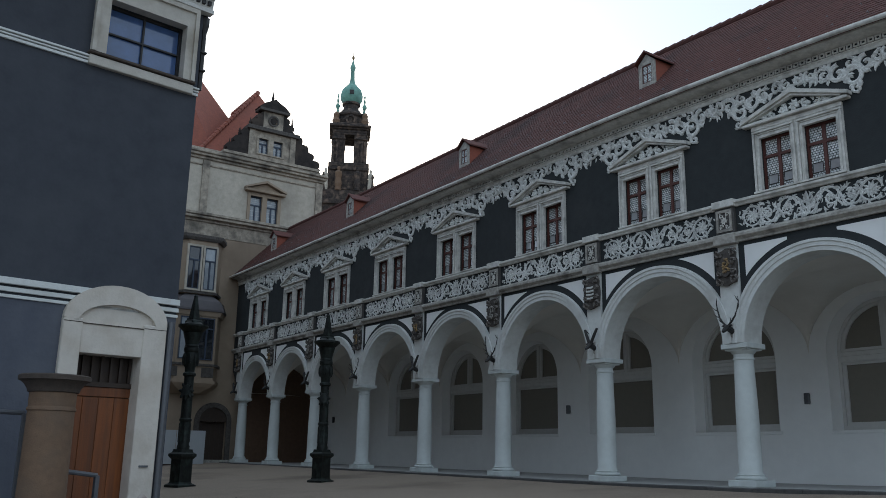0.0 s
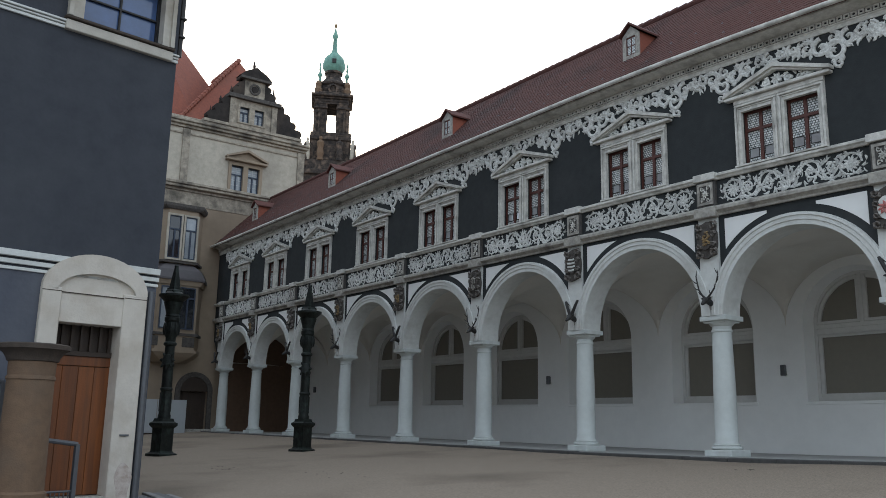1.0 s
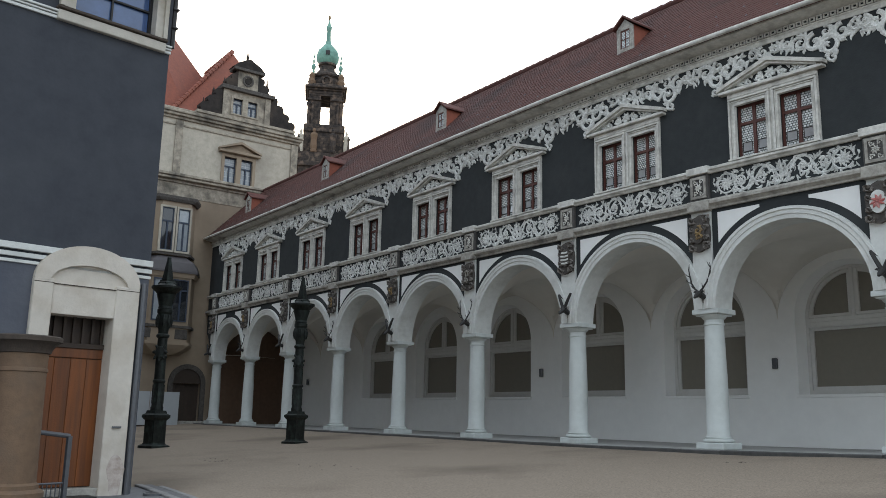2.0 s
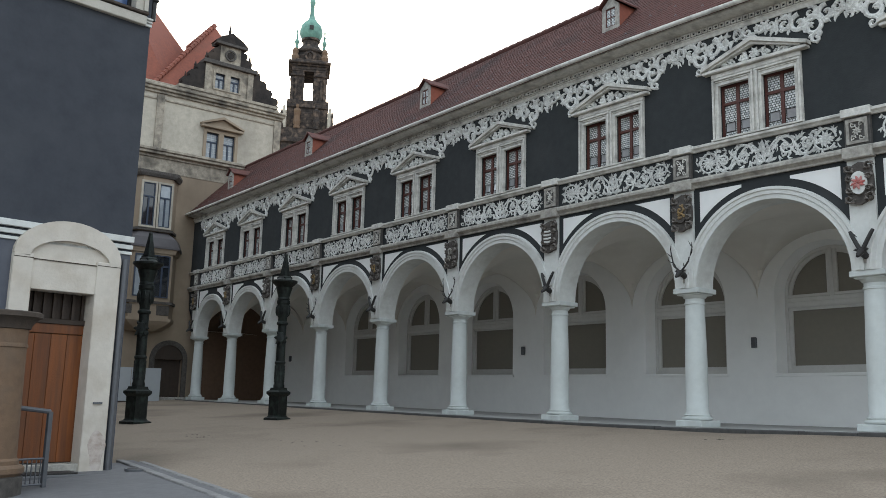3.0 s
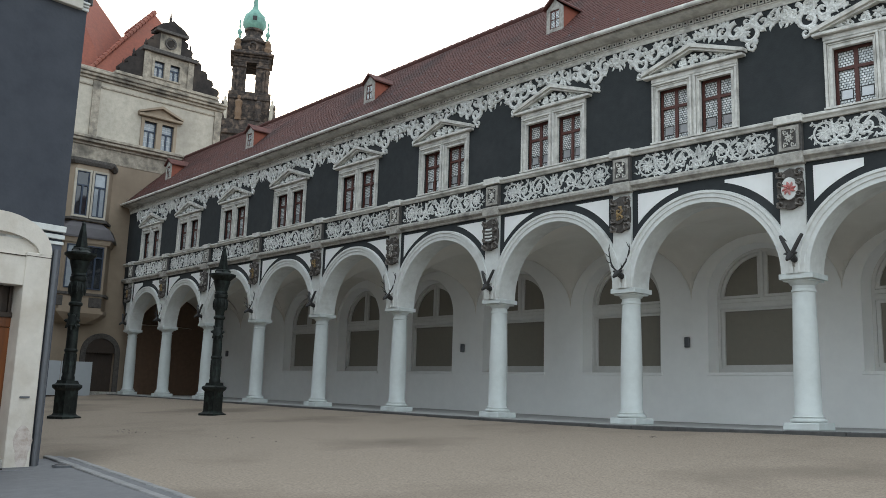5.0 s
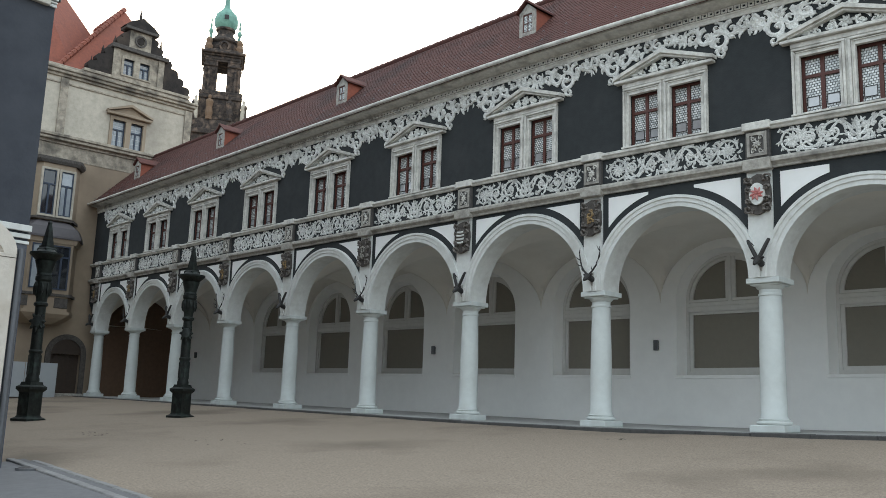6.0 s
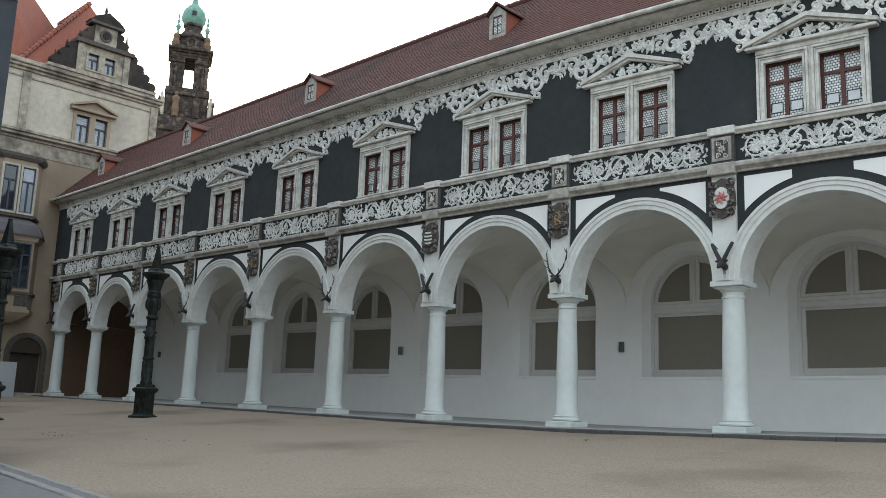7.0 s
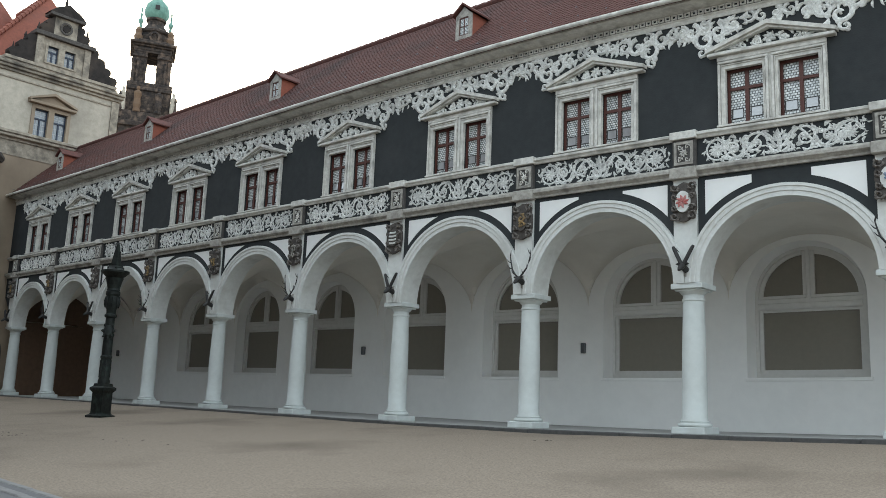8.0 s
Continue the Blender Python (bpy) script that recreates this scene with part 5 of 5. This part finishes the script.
for z, h, d in ((6.83, 0.05, 0.04), (6.895, 0.03, 0.055), (6.94, 0.035, 0.08)):
    rect(bm, -16, 1.015, z, z + h, 0.0, d, HF, 0.006)
part("upper_string_course", fix(bm), WHITE_STONE, house, "white moulded string course")
HOUSE_STONE = material("cream window stone", (0.56, 0.525, 0.46), (0.46, 0.43, 0.375), 0.85, 5.0, 0.6, 0.2, spots=(0.27, 0.23, 0.17), spot_scale=1.6, spot_amount=0.6)
hw = part("window", wall(-0.92, 0.87, 7.06, 8.44, [(-0.68, 0.68, 7.06, 8.08)], 0.2, HF @ Matrix.Translation((0, 0, 0.09))), HOUSE_STONE, house, "white-framed upper window, sky reflection painted blue in its panes")
part("outer_moulding", wall(-0.93, 0.88, 7.06, 8.45, [(-0.86, 0.81, 7.05, 8.36)], 0.05, HF @ Matrix.Translation((0, 0, 0.14))), HOUSE_STONE, hw)
part("sill_block", rects(HF, (-0.94, 0.89, 6.82, 6.985, 0.0, 0.095), bevel=0.01), HOUSE_STONE, hw, "stained cream stone under the sill")
part("sill", rects(HF, (-0.96, 0.91, 7.0, 7.05, -0.15, 0.13), bevel=0.01), CAP_STONE, hw)
part("casement", wall(-0.69, 0.69, 7.06, 8.09, [(u, v, z, z + 0.455) for u, v in ((-0.65, -0.015), (0.015, 0.65)) for z in (7.10, 7.585)], 0.08, HF @ Matrix.Translation((0, 0, -0.16))), HORN, hw)
for a, b in ((-0.645, -0.015), (0.015, 0.645)):
    for c, e in ((7.10, 7.555), (7.585, 8.04)):
        part("pane", rects(HF, (a, b, c, e, -0.22, -0.21)), BLUE_GLASS, hw)
# flaring eaves
bm = bmesh.new()
sweep(bm, [(0, 8.45), (0.16, 8.45), (0.16, 8.52), (0.10, 8.56), (0.14, 8.72), (0.3, 8.78), (0.3, 8.88), (0.38, 8.95), (0.62, 9.15), (0.95, 9.3), (0.95, 9.5), (0, 9.5)], (-16, 0, 0), (1.12, 0, 0), (0, -1, 0))
part("eaves_moulding", fix(bm), FRAME_STONE, house, "pale moulded eaves")
bm = bmesh.new()
for k in range(40):
    rect(bm, 1.0 - 0.11 * k, 1.06 - 0.11 * k, 8.60, 8.68, 0.1, 0.17, HF)
tagged(part("bead_row", fix(bm), HORN, house), "row of dark beads under the eaves", kind="stuff")
# roof lengthened unseen over the same run, to block sky from the court
bm = bmesh.new()
prism(bm, [(-1.0, 9.5), (29.5, 9.5), (20, 15.0), (5.0, 15.0)], 17.5, Matrix(((0, 0, 1, -16), (1, 0, 0, 0), (0, 1, 0, 0), (0, 0, 0, 1))))
part("roof", fix(bm), TILE, house, "steep dark red tiled roof, run on unseen to shade the court")

# doorway
bm = bmesh.new()
# jambs, lintel field and arched head as one moulded body
rect(bm, -0.84, -0.546, Z0, 2.62, -0.3, 0.1, HF, 0.012)
rect(bm, 0.434, 0.82, Z0, 2.62, -0.3, 0.1, HF, 0.012)
rect(bm, -0.554, 0.442, 2.092, 2.56, -0.3, 0.07, HF, 0.006)
for k in range(20):
    a, b = math.pi * k / 20, math.pi * (k + 1) / 20
    prism(bm, [(-0.01 + 0.83 * math.cos(a), 2.62 + 0.58 * math.sin(a)), (-0.01 + 0.83 * math.cos(b), 2.62 + 0.58 * math.sin(b)), (0.01 + 0.62 * math.cos(b), 2.58 + 0.31 * math.sin(b)), (0.01 + 0.62 * math.cos(a), 2.58 + 0.31 * math.sin(a))], 0.4, HF @ Matrix.Translation((0, 0, -0.3)))
    prism(bm, [(0.01 + 0.625 * math.cos(a), 2.58 + 0.315 * math.sin(a)), (0.01 + 0.625 * math.cos(b), 2.58 + 0.315 * math.sin(b)), (0.01 + 0.625 * math.cos(b), 2.55), (0.01 + 0.625 * math.cos(a), 2.55)], 0.33, HF @ Matrix.Translation((0, 0, -0.3)))
portal = part("door_surround", fix(bm), material("whitewashed portal stone", (0.66, 0.61, 0.535), (0.56, 0.515, 0.45), 0.85, 4.0, 0.6, 0.3, spots=(0.40, 0.33, 0.25), spot_scale=1.5, spot_amount=0.6), house, "whitewashed arched stone door surround with chips")
bm = bmesh.new()
n_chip = 22
prism(bm, [(0.68 + 0.125 * math.cos(2 * math.pi * q / n_chip) * (1 + 0.2 * math.sin(2 * math.pi * 3 * q / n_chip) + 0.08 * math.sin(2 * math.pi * 7 * q / n_chip)), -0.36 + 0.34 * math.sin(2 * math.pi * q / n_chip) * (1 + 0.1 * math.cos(2 * math.pi * 2 * q / n_chip + 1))) for q in range(n_chip)], 0.004, HF @ Matrix.Translation((0, 0, 0.1)))
part("bare_patch", fix(bm), material("worn bare stone", (0.58, 0.51, 0.46), (0.42, 0.34, 0.29), 0.9, 9.0, 0.9, 0.3, spots=(0.66, 0.62, 0.58), spot_scale=5.0, spot_amount=0.8), portal, "patch of bare brown stone")
part("handle_scar", rects(HF, (0.56, 0.70, 0.37, 0.40, 0.1, 0.13)), IRON, portal, "small iron bracket")
for a, b in ((-0.84, -0.546), (0.434, 0.82)):
    part("joint", rects(HF, (a, b, 2.555, 2.567, 0.1, 0.103)), CAP_STONE, portal)
for a, b, c, e in ((-0.56, 0.45, 2.545, 2.56), (-0.56, -0.548, 2.10, 2.545), (0.438, 0.45, 2.10, 2.545)):
    part("lintel_edge", rects(HF, (a, b, c, e, 0.07, 0.085)), CAP_STONE, portal)
leafs = part("door", rects(HF, (-0.554, 0.442, -0.54, 1.60, -0.32, -0.26)), DARK_WOOD, house, "plain oiled oak plank door with barred fanlight")
for k in range(4):
    a = -0.554 + 0.249 * k
    part("plank", rects(HF, (a + 0.002, a + 0.247, -0.53, 1.44, -0.26, -0.235), bevel=0.004), DOOR_WOOD, leafs)
part("top_rail", rects(HF, (-0.554, 0.442, 1.45, 1.60, -0.26, -0.228), bevel=0.006), DOOR_WOOD, leafs)
part("transom_bar", rects(HF, (-0.554, 0.442, 1.60, 1.68, -0.32, -0.2), bevel=0.006), DARK_WOOD, leafs)
part("fanlight_board", rects(HF, (-0.554, 0.442, 1.68, 2.10, -0.32, -0.3)), DARK_WOOD, leafs, "dark boards behind bars")
for k in range(7):
    a = -0.50 + 0.149 * k
    part("bar", rects(HF, (a - 0.022, a + 0.022, 1.68, 2.10, -0.28, -0.23)), DARK_WOOD, leafs)
part("threshold", rects(HF, (-0.554, 0.442, -1.2, -0.54, -0.35, 0.06), bevel=0.01), STONE, house)
part("doorstep", rects(HF, (-1.2, 0.95, -1.2, -0.66, 0.06, 0.5), bevel=0.012), SLAB, house)
mat = thing("door_mat", "dark rubber door mat on the step", "mat", at=HM)
part("mat_body", rects(HF, (-0.5, 0.3, -0.66, -0.635, 0.08, 0.42), bevel=0.006), HORN, mat)
part("corner_pipe", tube(bmesh.new(), [(1.06, 0.06, 7.0), (1.06, 0.06, 9.2)], [0.05, 0.05], 10), HORN, house, "dark rainwater pipe")
for z in (7.35, 7.7):
    part("pipe_bracket", boxes((1.0, 1.125, -0.02, 0.12, z, z + 0.04), bevel=0.01), HORN, house)
part("pipe_hopper", lathe([(0.05, 8.1), (0.09, 8.28), (0.09, 8.42)], 8, at=(1.06, 0.06, 0)), HORN, house)
part("drainpipe", tube(bmesh.new(), [(0.90, -0.07, -0.75), (0.90, -0.07, 2.72)], [0.05, 0.05], 10), IRON, house, "grey iron drainpipe")

# ---- bronze columns ----
def bronze_column(x, y, h):
    """Square socle, swelling shaft with a boss, wide dish and obelisk tip; h is the whole height."""
    k = h / 5.19
    lp = thing("bronze_column", "tall dark bronze column with a dish and obelisk tip", "column", "pair of bronze columns", at=pose(x, y, ground_height(x, y) - 0.01, 0, 0, 20) @ Matrix.Diagonal((k * 0.7, k * 0.7, k, 1)))
    part("socle", lathe([(0.41, 0.0), (0.41, 0.06), (0.31, 0.10), (0.28, 0.14), (0.28, 0.72), (0.33, 0.76), (0.37, 0.80), (0.37, 0.86), (0.28, 0.90), (0.25, 0.98)], square=True), BRONZE, lp)
    part("socle_panel", boxes((-0.2, 0.2, -0.295, -0.28, 0.2, 0.66)), BRONZE, lp)
    part("shaft", lathe([(0.24, 0.98), (0.24, 1.06), (0.215, 1.1), (0.205, 1.7), (0.235, 1.73), (0.235, 1.77), (0.20, 1.80), (0.195, 2.35), (0.225, 2.38), (0.225, 2.42), (0.19, 2.45), (0.185, 2.9), (0.25, 2.94), (0.25, 2.99), (0.19, 3.03), (0.20, 3.15), (0.26, 3.22), (0.28, 3.4), (0.25, 3.55), (0.29, 3.6), (0.29, 3.68), (0.24, 3.72)], 16), BRONZE, lp, smooth=True)
    for q in range(8):
        turn = pose(0, 0, 0, 0, 0, 45 * q)
        part("flute", tube(bmesh.new(), [(0.2, 0, 1.16), (0.198, 0, 1.66)], [0.03, 0.03], 5), BRONZE, lp).matrix_basis = turn
        part("leaf_knob", lathe([(0.01, 3.2), (0.055, 3.3), (0.06, 3.42), (0.01, 3.55)], 6, at=(0.27, 0, 0)), BRONZE, lp).matrix_basis = turn
    boss = part("boss", lathe([(0.02, -0.12), (0.16, -0.1), (0.22, 0.0), (0.16, 0.1), (0.02, 0.12)], 12), BRONZE, lp, "verdigris flower boss")
    boss.matrix_basis = pose(0.1, -0.14, 2.5, 70, 0, 35)
    for q in range(8):
        a = 2 * math.pi * q / 8
        part("petal", lathe([(0.005, 0.0), (0.05, 0.06), (0.04, 0.12), (0.004, 0.17)], 6), BRONZE, boss).matrix_basis = Matrix.Rotation(a, 4, "Z") @ pose(0.13, 0, 0.05, 0, 90, 0)
    part("collar", lathe([(0.28, 3.72), (0.25, 3.78), (0.29, 3.9), (0.35, 4.05), (0.37, 4.1)], 16), BRONZE, lp, smooth=True)
    part("dish", lathe([(0.3, 4.08), (0.52, 4.23), (0.58, 4.26), (0.58, 4.31), (0.36, 4.34), (0.28, 4.40)], 24), BRONZE, lp, "wide bronze dish", smooth=True)
    part("tip_base", lathe([(0.24, 4.36), (0.24, 4.42), (0.2, 4.46), (0.2, 4.5)], square=True), BRONZE, lp)
    part("obelisk", lathe([(0.155, 4.5), (0.05, 5.1), (0.06, 5.12), (0.03, 5.16), (0.01, 5.19)], square=True), BRONZE, lp)


bronze_column(-24.06, 12.24, 5.19)
bronze_column(-25.9, 8.53, 5.84)

# ---- gate pillar and railings ----
gz = ground_height(-12.3, 2.25)
gp = thing("gate_pillar", "tan sandstone gate pillar with a dark moulded cap", "pillar", at=pose(-12.3, 2.25, 0, 0, 0, 10))
part("plinth", lathe([(0.40, gz - 0.1), (0.40, -0.52), (0.37, -0.50)], 28), DARK_STONE, gp, "dark stone drum plinth", smooth=True)
part("base_moulding", lathe([(0.37, -0.50), (0.41, -0.46), (0.41, -0.40), (0.37, -0.37), (0.34, -0.36), (0.34, -0.31), (0.31, -0.28)], 28), PILLAR_STONE, gp, smooth=True)
part("shaft", lathe([(0.308, -0.28), (0.30, 0.2), (0.29, 1.12), (0.305, 1.13), (0.305, 1.16), (0.29, 1.18), (0.295, 1.36)], 32), PILLAR_STONE, gp, "worn tan sandstone drum", smooth=True)
part("cap", lathe([(0.295, 1.36), (0.32, 1.37), (0.33, 1.41), (0.37, 1.47), (0.42, 1.51), (0.45, 1.52), (0.45, 1.575), (0.43, 1.59), (0.05, 1.61)], 32), CAP_STONE, gp, "dark weathered moulded cap", smooth=True)


def railing(name_at, x1, top, low, bars):
    """A run along local x from 0 to x1, its top sloping from top[0] to top[1]."""
    r = thing("railing", "grey painted iron railing beside the gate pillar", "railing", "railings", at=name_at)
    for x, z in ((0.0, top[0]), (x1, top[1])):
        part("post", boxes((x - 0.03, x + 0.03, -0.03, 0.03, low, z), bevel=0.004), IRON, r)
    part("top_bar", tube(bmesh.new(), [(0, 0, top[0]), (x1, 0, top[1])], [0.032, 0.032], 8), IRON, r)
    mid = low + 0.42
    part("middle_bar", tube(bmesh.new(), [(0, 0, mid), (x1, 0, mid)], [0.016, 0.016], 6), IRON, r)
    part("bottom_bar", tube(bmesh.new(), [(0, 0, low + 0.08), (x1, 0, low + 0.08)], [0.016, 0.016], 6), IRON, r)
    for k in range(1, bars):
        x = x1 * k / bars
        part("bar", tube(bmesh.new(), [(x, 0, low + 0.08), (x, 0, mid)], [0.009, 0.009], 5), IRON, r)


railing(pose(-12.50, 2.46, 0, 0, 0, 106), 0.56, (0.36, 0.29), ground_height(-12.6, 2.9), 9)
railing(pose(-12.72, 2.0, 0, 0, 0, -88), 1.5, (1.10, 1.14), ground_height(-12.6, 1.2), 9)

# ---- paved strip and kerb line by the house ----
bm = bmesh.new()
cols = [-15.2 + 1.5 * i for i in range(22)]
rows = [-11.0 + 1.2 * j for j in range(13)] + [4.42]


def strip_y(x, y):
    return y + (0.08 * (-10.4 - x) if y > 4.3 else 0.0)


g = [[bm.verts.new((x, strip_y(x, y), ground_height(x, y) + 0.035)) for x in cols] for y in rows]
for j in range(len(rows) - 1):
    for i in range(len(cols) - 1):
        bm.faces.new((g[j][i], g[j][i + 1], g[j + 1][i + 1], g[j + 1][i]))
tagged(part("pavement", bm, SLAB, None, "smooth grey paving beside the house"), category="pavement", kind="structure")
edging = thing("kerb_line", "two rows of pale kerb stones edging the gravel", "kerb", kind="structure")
for row, (off, wid) in enumerate(((4.46, 0.13), (4.74, 0.11))):
    for k in range(24):
        x0 = -15.4 + 1.0 * k + 0.4 * row
        ya = off + 0.08 * (-10.4 - x0 - 0.5)
        st = part("kerb_stone", boxes((-0.49, 0.49, -wid / 2, wid / 2, -0.2, 0.05 if row == 0 else 0.03), bevel=0.012), EDGING, edging)
        st.matrix_basis = pose(x0 + 0.5, ya, ground_height(x0 + 0.5, ya), 0, 0, -4.57)
gutter_bm = bmesh.new()
for k in range(24):
    x0 = -15.4 + k
    q = [(x, off + 0.08 * (-10.4 - x)) for x in (x0, x0 + 1) for off in (4.53, 4.68)]
    v = [gutter_bm.verts.new((x, y, ground_height(x, y) + 0.022)) for x, y in q]
    gutter_bm.faces.new((v[0], v[2], v[3], v[1]))
bmesh.ops.remove_doubles(gutter_bm, verts=gutter_bm.verts, dist=1e-4)
part("gutter_strip", fix(gutter_bm), SLAB, edging, "grey paved drain strip")

# ---- litter on the gravel ----
for cx, cy, n, spread in ((-19.6, 7.95, 15, 0.8), (-15.9, 8.8, 13, 1.2), (-10.0, 14.3, 4, 0.4)):
    rnd = random.Random(int(-cx * 10))
    bm = bmesh.new()
    for k in range(n):
        x, y = cx + rnd.gauss(0, spread * 0.6), cy + rnd.gauss(0, spread * 0.25)
        a, size = rnd.uniform(0, 6.28), rnd.uniform(0.02, 0.055)
        z = ground_height(x, y) + 0.022
        pts = [(x + size * math.cos(a + q), y + size * 0.6 * math.sin(a + q), z + 0.012 * (i % 2)) for i, q in enumerate((0, 1.4, 2.6, 3.9, 5.2))]
        bm.faces.new([bm.verts.new(p) for p in pts])
    tagged(part("leaf_litter", bm, LITTER, None, "scattered dark leaf litter on the gravel"), category="litter", kind="stuff")
drain = thing("drain_cover", "small dark iron drain cover by the kerb", "drain cover", at=pose(-13.75, 4.62, ground_height(-13.75, 4.62) + 0.035, 0, 0, -5))
part("rim", lathe([(0.19, -0.02), (0.19, 0.02), (0.15, 0.02), (0.15, -0.02)], 20), IRON, drain)
part("lid", lathe([(0.15, -0.02), (0.15, 0.012), (0.02, 0.014)], 20), HORN, drain)

# ---- plain unseen walls added to close the court behind the camera, low and far to let sky light in ----
tagged(part("wall_south", boxes((-60, 58, -40.5, -40, -2, 6)), BUFF, None, "plain unseen buff wall added to close the court"), category="wall", kind="structure")
tagged(part("wall_east", boxes((58, 58.5, -30, 22, -2, 8)), BUFF, None, "plain unseen buff wall added to close the court"), category="wall", kind="structure")

# ---- roof tiles and ridge ----
TILE_W, TILE_ROW = 0.19, 0.155
up_slope = Vector((0, math.cos(SLOPE), math.sin(SLOPE)))
out_slope = Vector((0, -math.sin(SLOPE), math.cos(SLOPE)))
length = math.hypot(RIDGE_Y - EAVE_Y, RIDGE_Z - EAVE_Z)


def tile_mesh(rows):
    """Flat tiles with a rounded lower end, each lapped over the one below; rows: (place of the lower middle, tilt)."""
    verts, faces = [], []
    h = TILE_W / 2 - 0.004
    for p, lift in rows:
        base = len(verts)
        for du, dv in ((-h, 0.035), (-h * 0.5, 0.0), (h * 0.5, 0.0), (h, 0.035), (h, 0.24), (-h, 0.24)):
            t = 0.022 + lift - 0.019 * dv / 0.24
            q = Vector(p) + Vector((du, 0, 0)) + up_slope * dv + out_slope * t
            verts.append(tuple(q))
        for du, dv in ((-h, 0.035), (-h * 0.5, 0.0), (h * 0.5, 0.0), (h, 0.035)):
            verts.append(tuple(Vector(p) + Vector((du, 0, 0)) + up_slope * dv + out_slope * (0.008 + lift)))
        faces.append(tuple(base + i for i in range(6)))
        for i in range(3):
            faces.append((base + i, base + 6 + i, base + 7 + i, base + 1 + i))
    me = bpy.data.meshes.new("tile")
    me.from_pydata(verts, [], faces)
    me.materials.append(TILE)
    return me


rnd = random.Random(7)
n_rows, n_cols = int(length / TILE_ROW), int((RIGHT_X - END_X) / TILE_W)
single = tile_mesh([((0, 0, 0), 0.0)])
rest, singles = [], 0
for j in range(n_rows):
    for i in range(n_cols):
        x = END_X + TILE_W * (i + 0.25 + 0.5 * (j % 2))
        p = Vector((x, EAVE_Y, EAVE_Z)) + up_slope * (TILE_ROW * j - 0.03)
        lift = rnd.uniform(0, 0.006)
        if -13.2 < x < -9.4 and j < 15:
            ob = new("roof_tile", single)
            ob.parent = roof
            ob.location = p + out_slope * lift
        else:
            rest.append((p, lift))
more = new("tile_field", tile_mesh(rest))
more.parent = roof
tagged(more, "lapped red clay tiles", kind="stuff")
ridge = part("ridge_tile", tube(bmesh.new(), [(0, 0, 0), (0.36, 0, 0.012)], [0.10, 0.115], 8), TILE, roof)
ridge.location = (END_X, RIDGE_Y, RIDGE_Z + 0.02)
for k in range(1, int((RIGHT_X - END_X) / 0.34)):
    again("ridge_tile", ridge, roof, pose(END_X + 0.34 * k, RIDGE_Y, RIDGE_Z + 0.02))
# snow hooks
bm = bmesh.new()
for j, row in enumerate((3, 8)):
    for k in range(60):
        x = END_X + 0.8 * k + 0.4 * j
        p = Vector((x, EAVE_Y, EAVE_Z)) + up_slope * (TILE_ROW * row) + out_slope * 0.05
        tube(bm, [p, p + out_slope * 0.05, p + out_slope * 0.05 - up_slope * 0.09], [0.008, 0.008, 0.008], 4)
tagged(part("snow_hook_row", bm, IRON, roof), "small iron snow hooks", kind="stuff")

# ---- gallery bent to fit the camera's view: its levels draw together towards the near end, as the lens bows them ----
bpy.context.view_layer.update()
BOWED = ("gallery_building", "arcade_floor", "kerb", "ceiling", "arcade_back_wall", "arched_window", "wall_lamp", "carved_shield", "hunting_trophy")
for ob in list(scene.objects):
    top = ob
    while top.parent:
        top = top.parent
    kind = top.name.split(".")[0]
    if ob.type != "MESH" or kind not in BOWED:
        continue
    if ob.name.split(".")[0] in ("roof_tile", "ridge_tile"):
        ob.location.z += (4.0 - ob.location.z) * view_bow(ob.location.x)
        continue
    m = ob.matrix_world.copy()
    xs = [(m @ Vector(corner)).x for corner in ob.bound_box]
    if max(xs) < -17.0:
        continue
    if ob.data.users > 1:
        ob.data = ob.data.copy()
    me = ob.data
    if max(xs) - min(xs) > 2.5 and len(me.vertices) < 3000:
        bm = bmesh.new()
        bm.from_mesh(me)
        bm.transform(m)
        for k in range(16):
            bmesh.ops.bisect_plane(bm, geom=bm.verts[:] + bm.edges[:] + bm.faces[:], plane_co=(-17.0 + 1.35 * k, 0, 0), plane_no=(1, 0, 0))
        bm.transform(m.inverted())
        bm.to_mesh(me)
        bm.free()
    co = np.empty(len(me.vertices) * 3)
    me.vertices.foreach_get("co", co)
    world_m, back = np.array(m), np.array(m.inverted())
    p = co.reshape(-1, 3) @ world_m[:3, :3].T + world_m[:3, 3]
    drawn = np.array([view_bow(x) for x in p[:, 0]])
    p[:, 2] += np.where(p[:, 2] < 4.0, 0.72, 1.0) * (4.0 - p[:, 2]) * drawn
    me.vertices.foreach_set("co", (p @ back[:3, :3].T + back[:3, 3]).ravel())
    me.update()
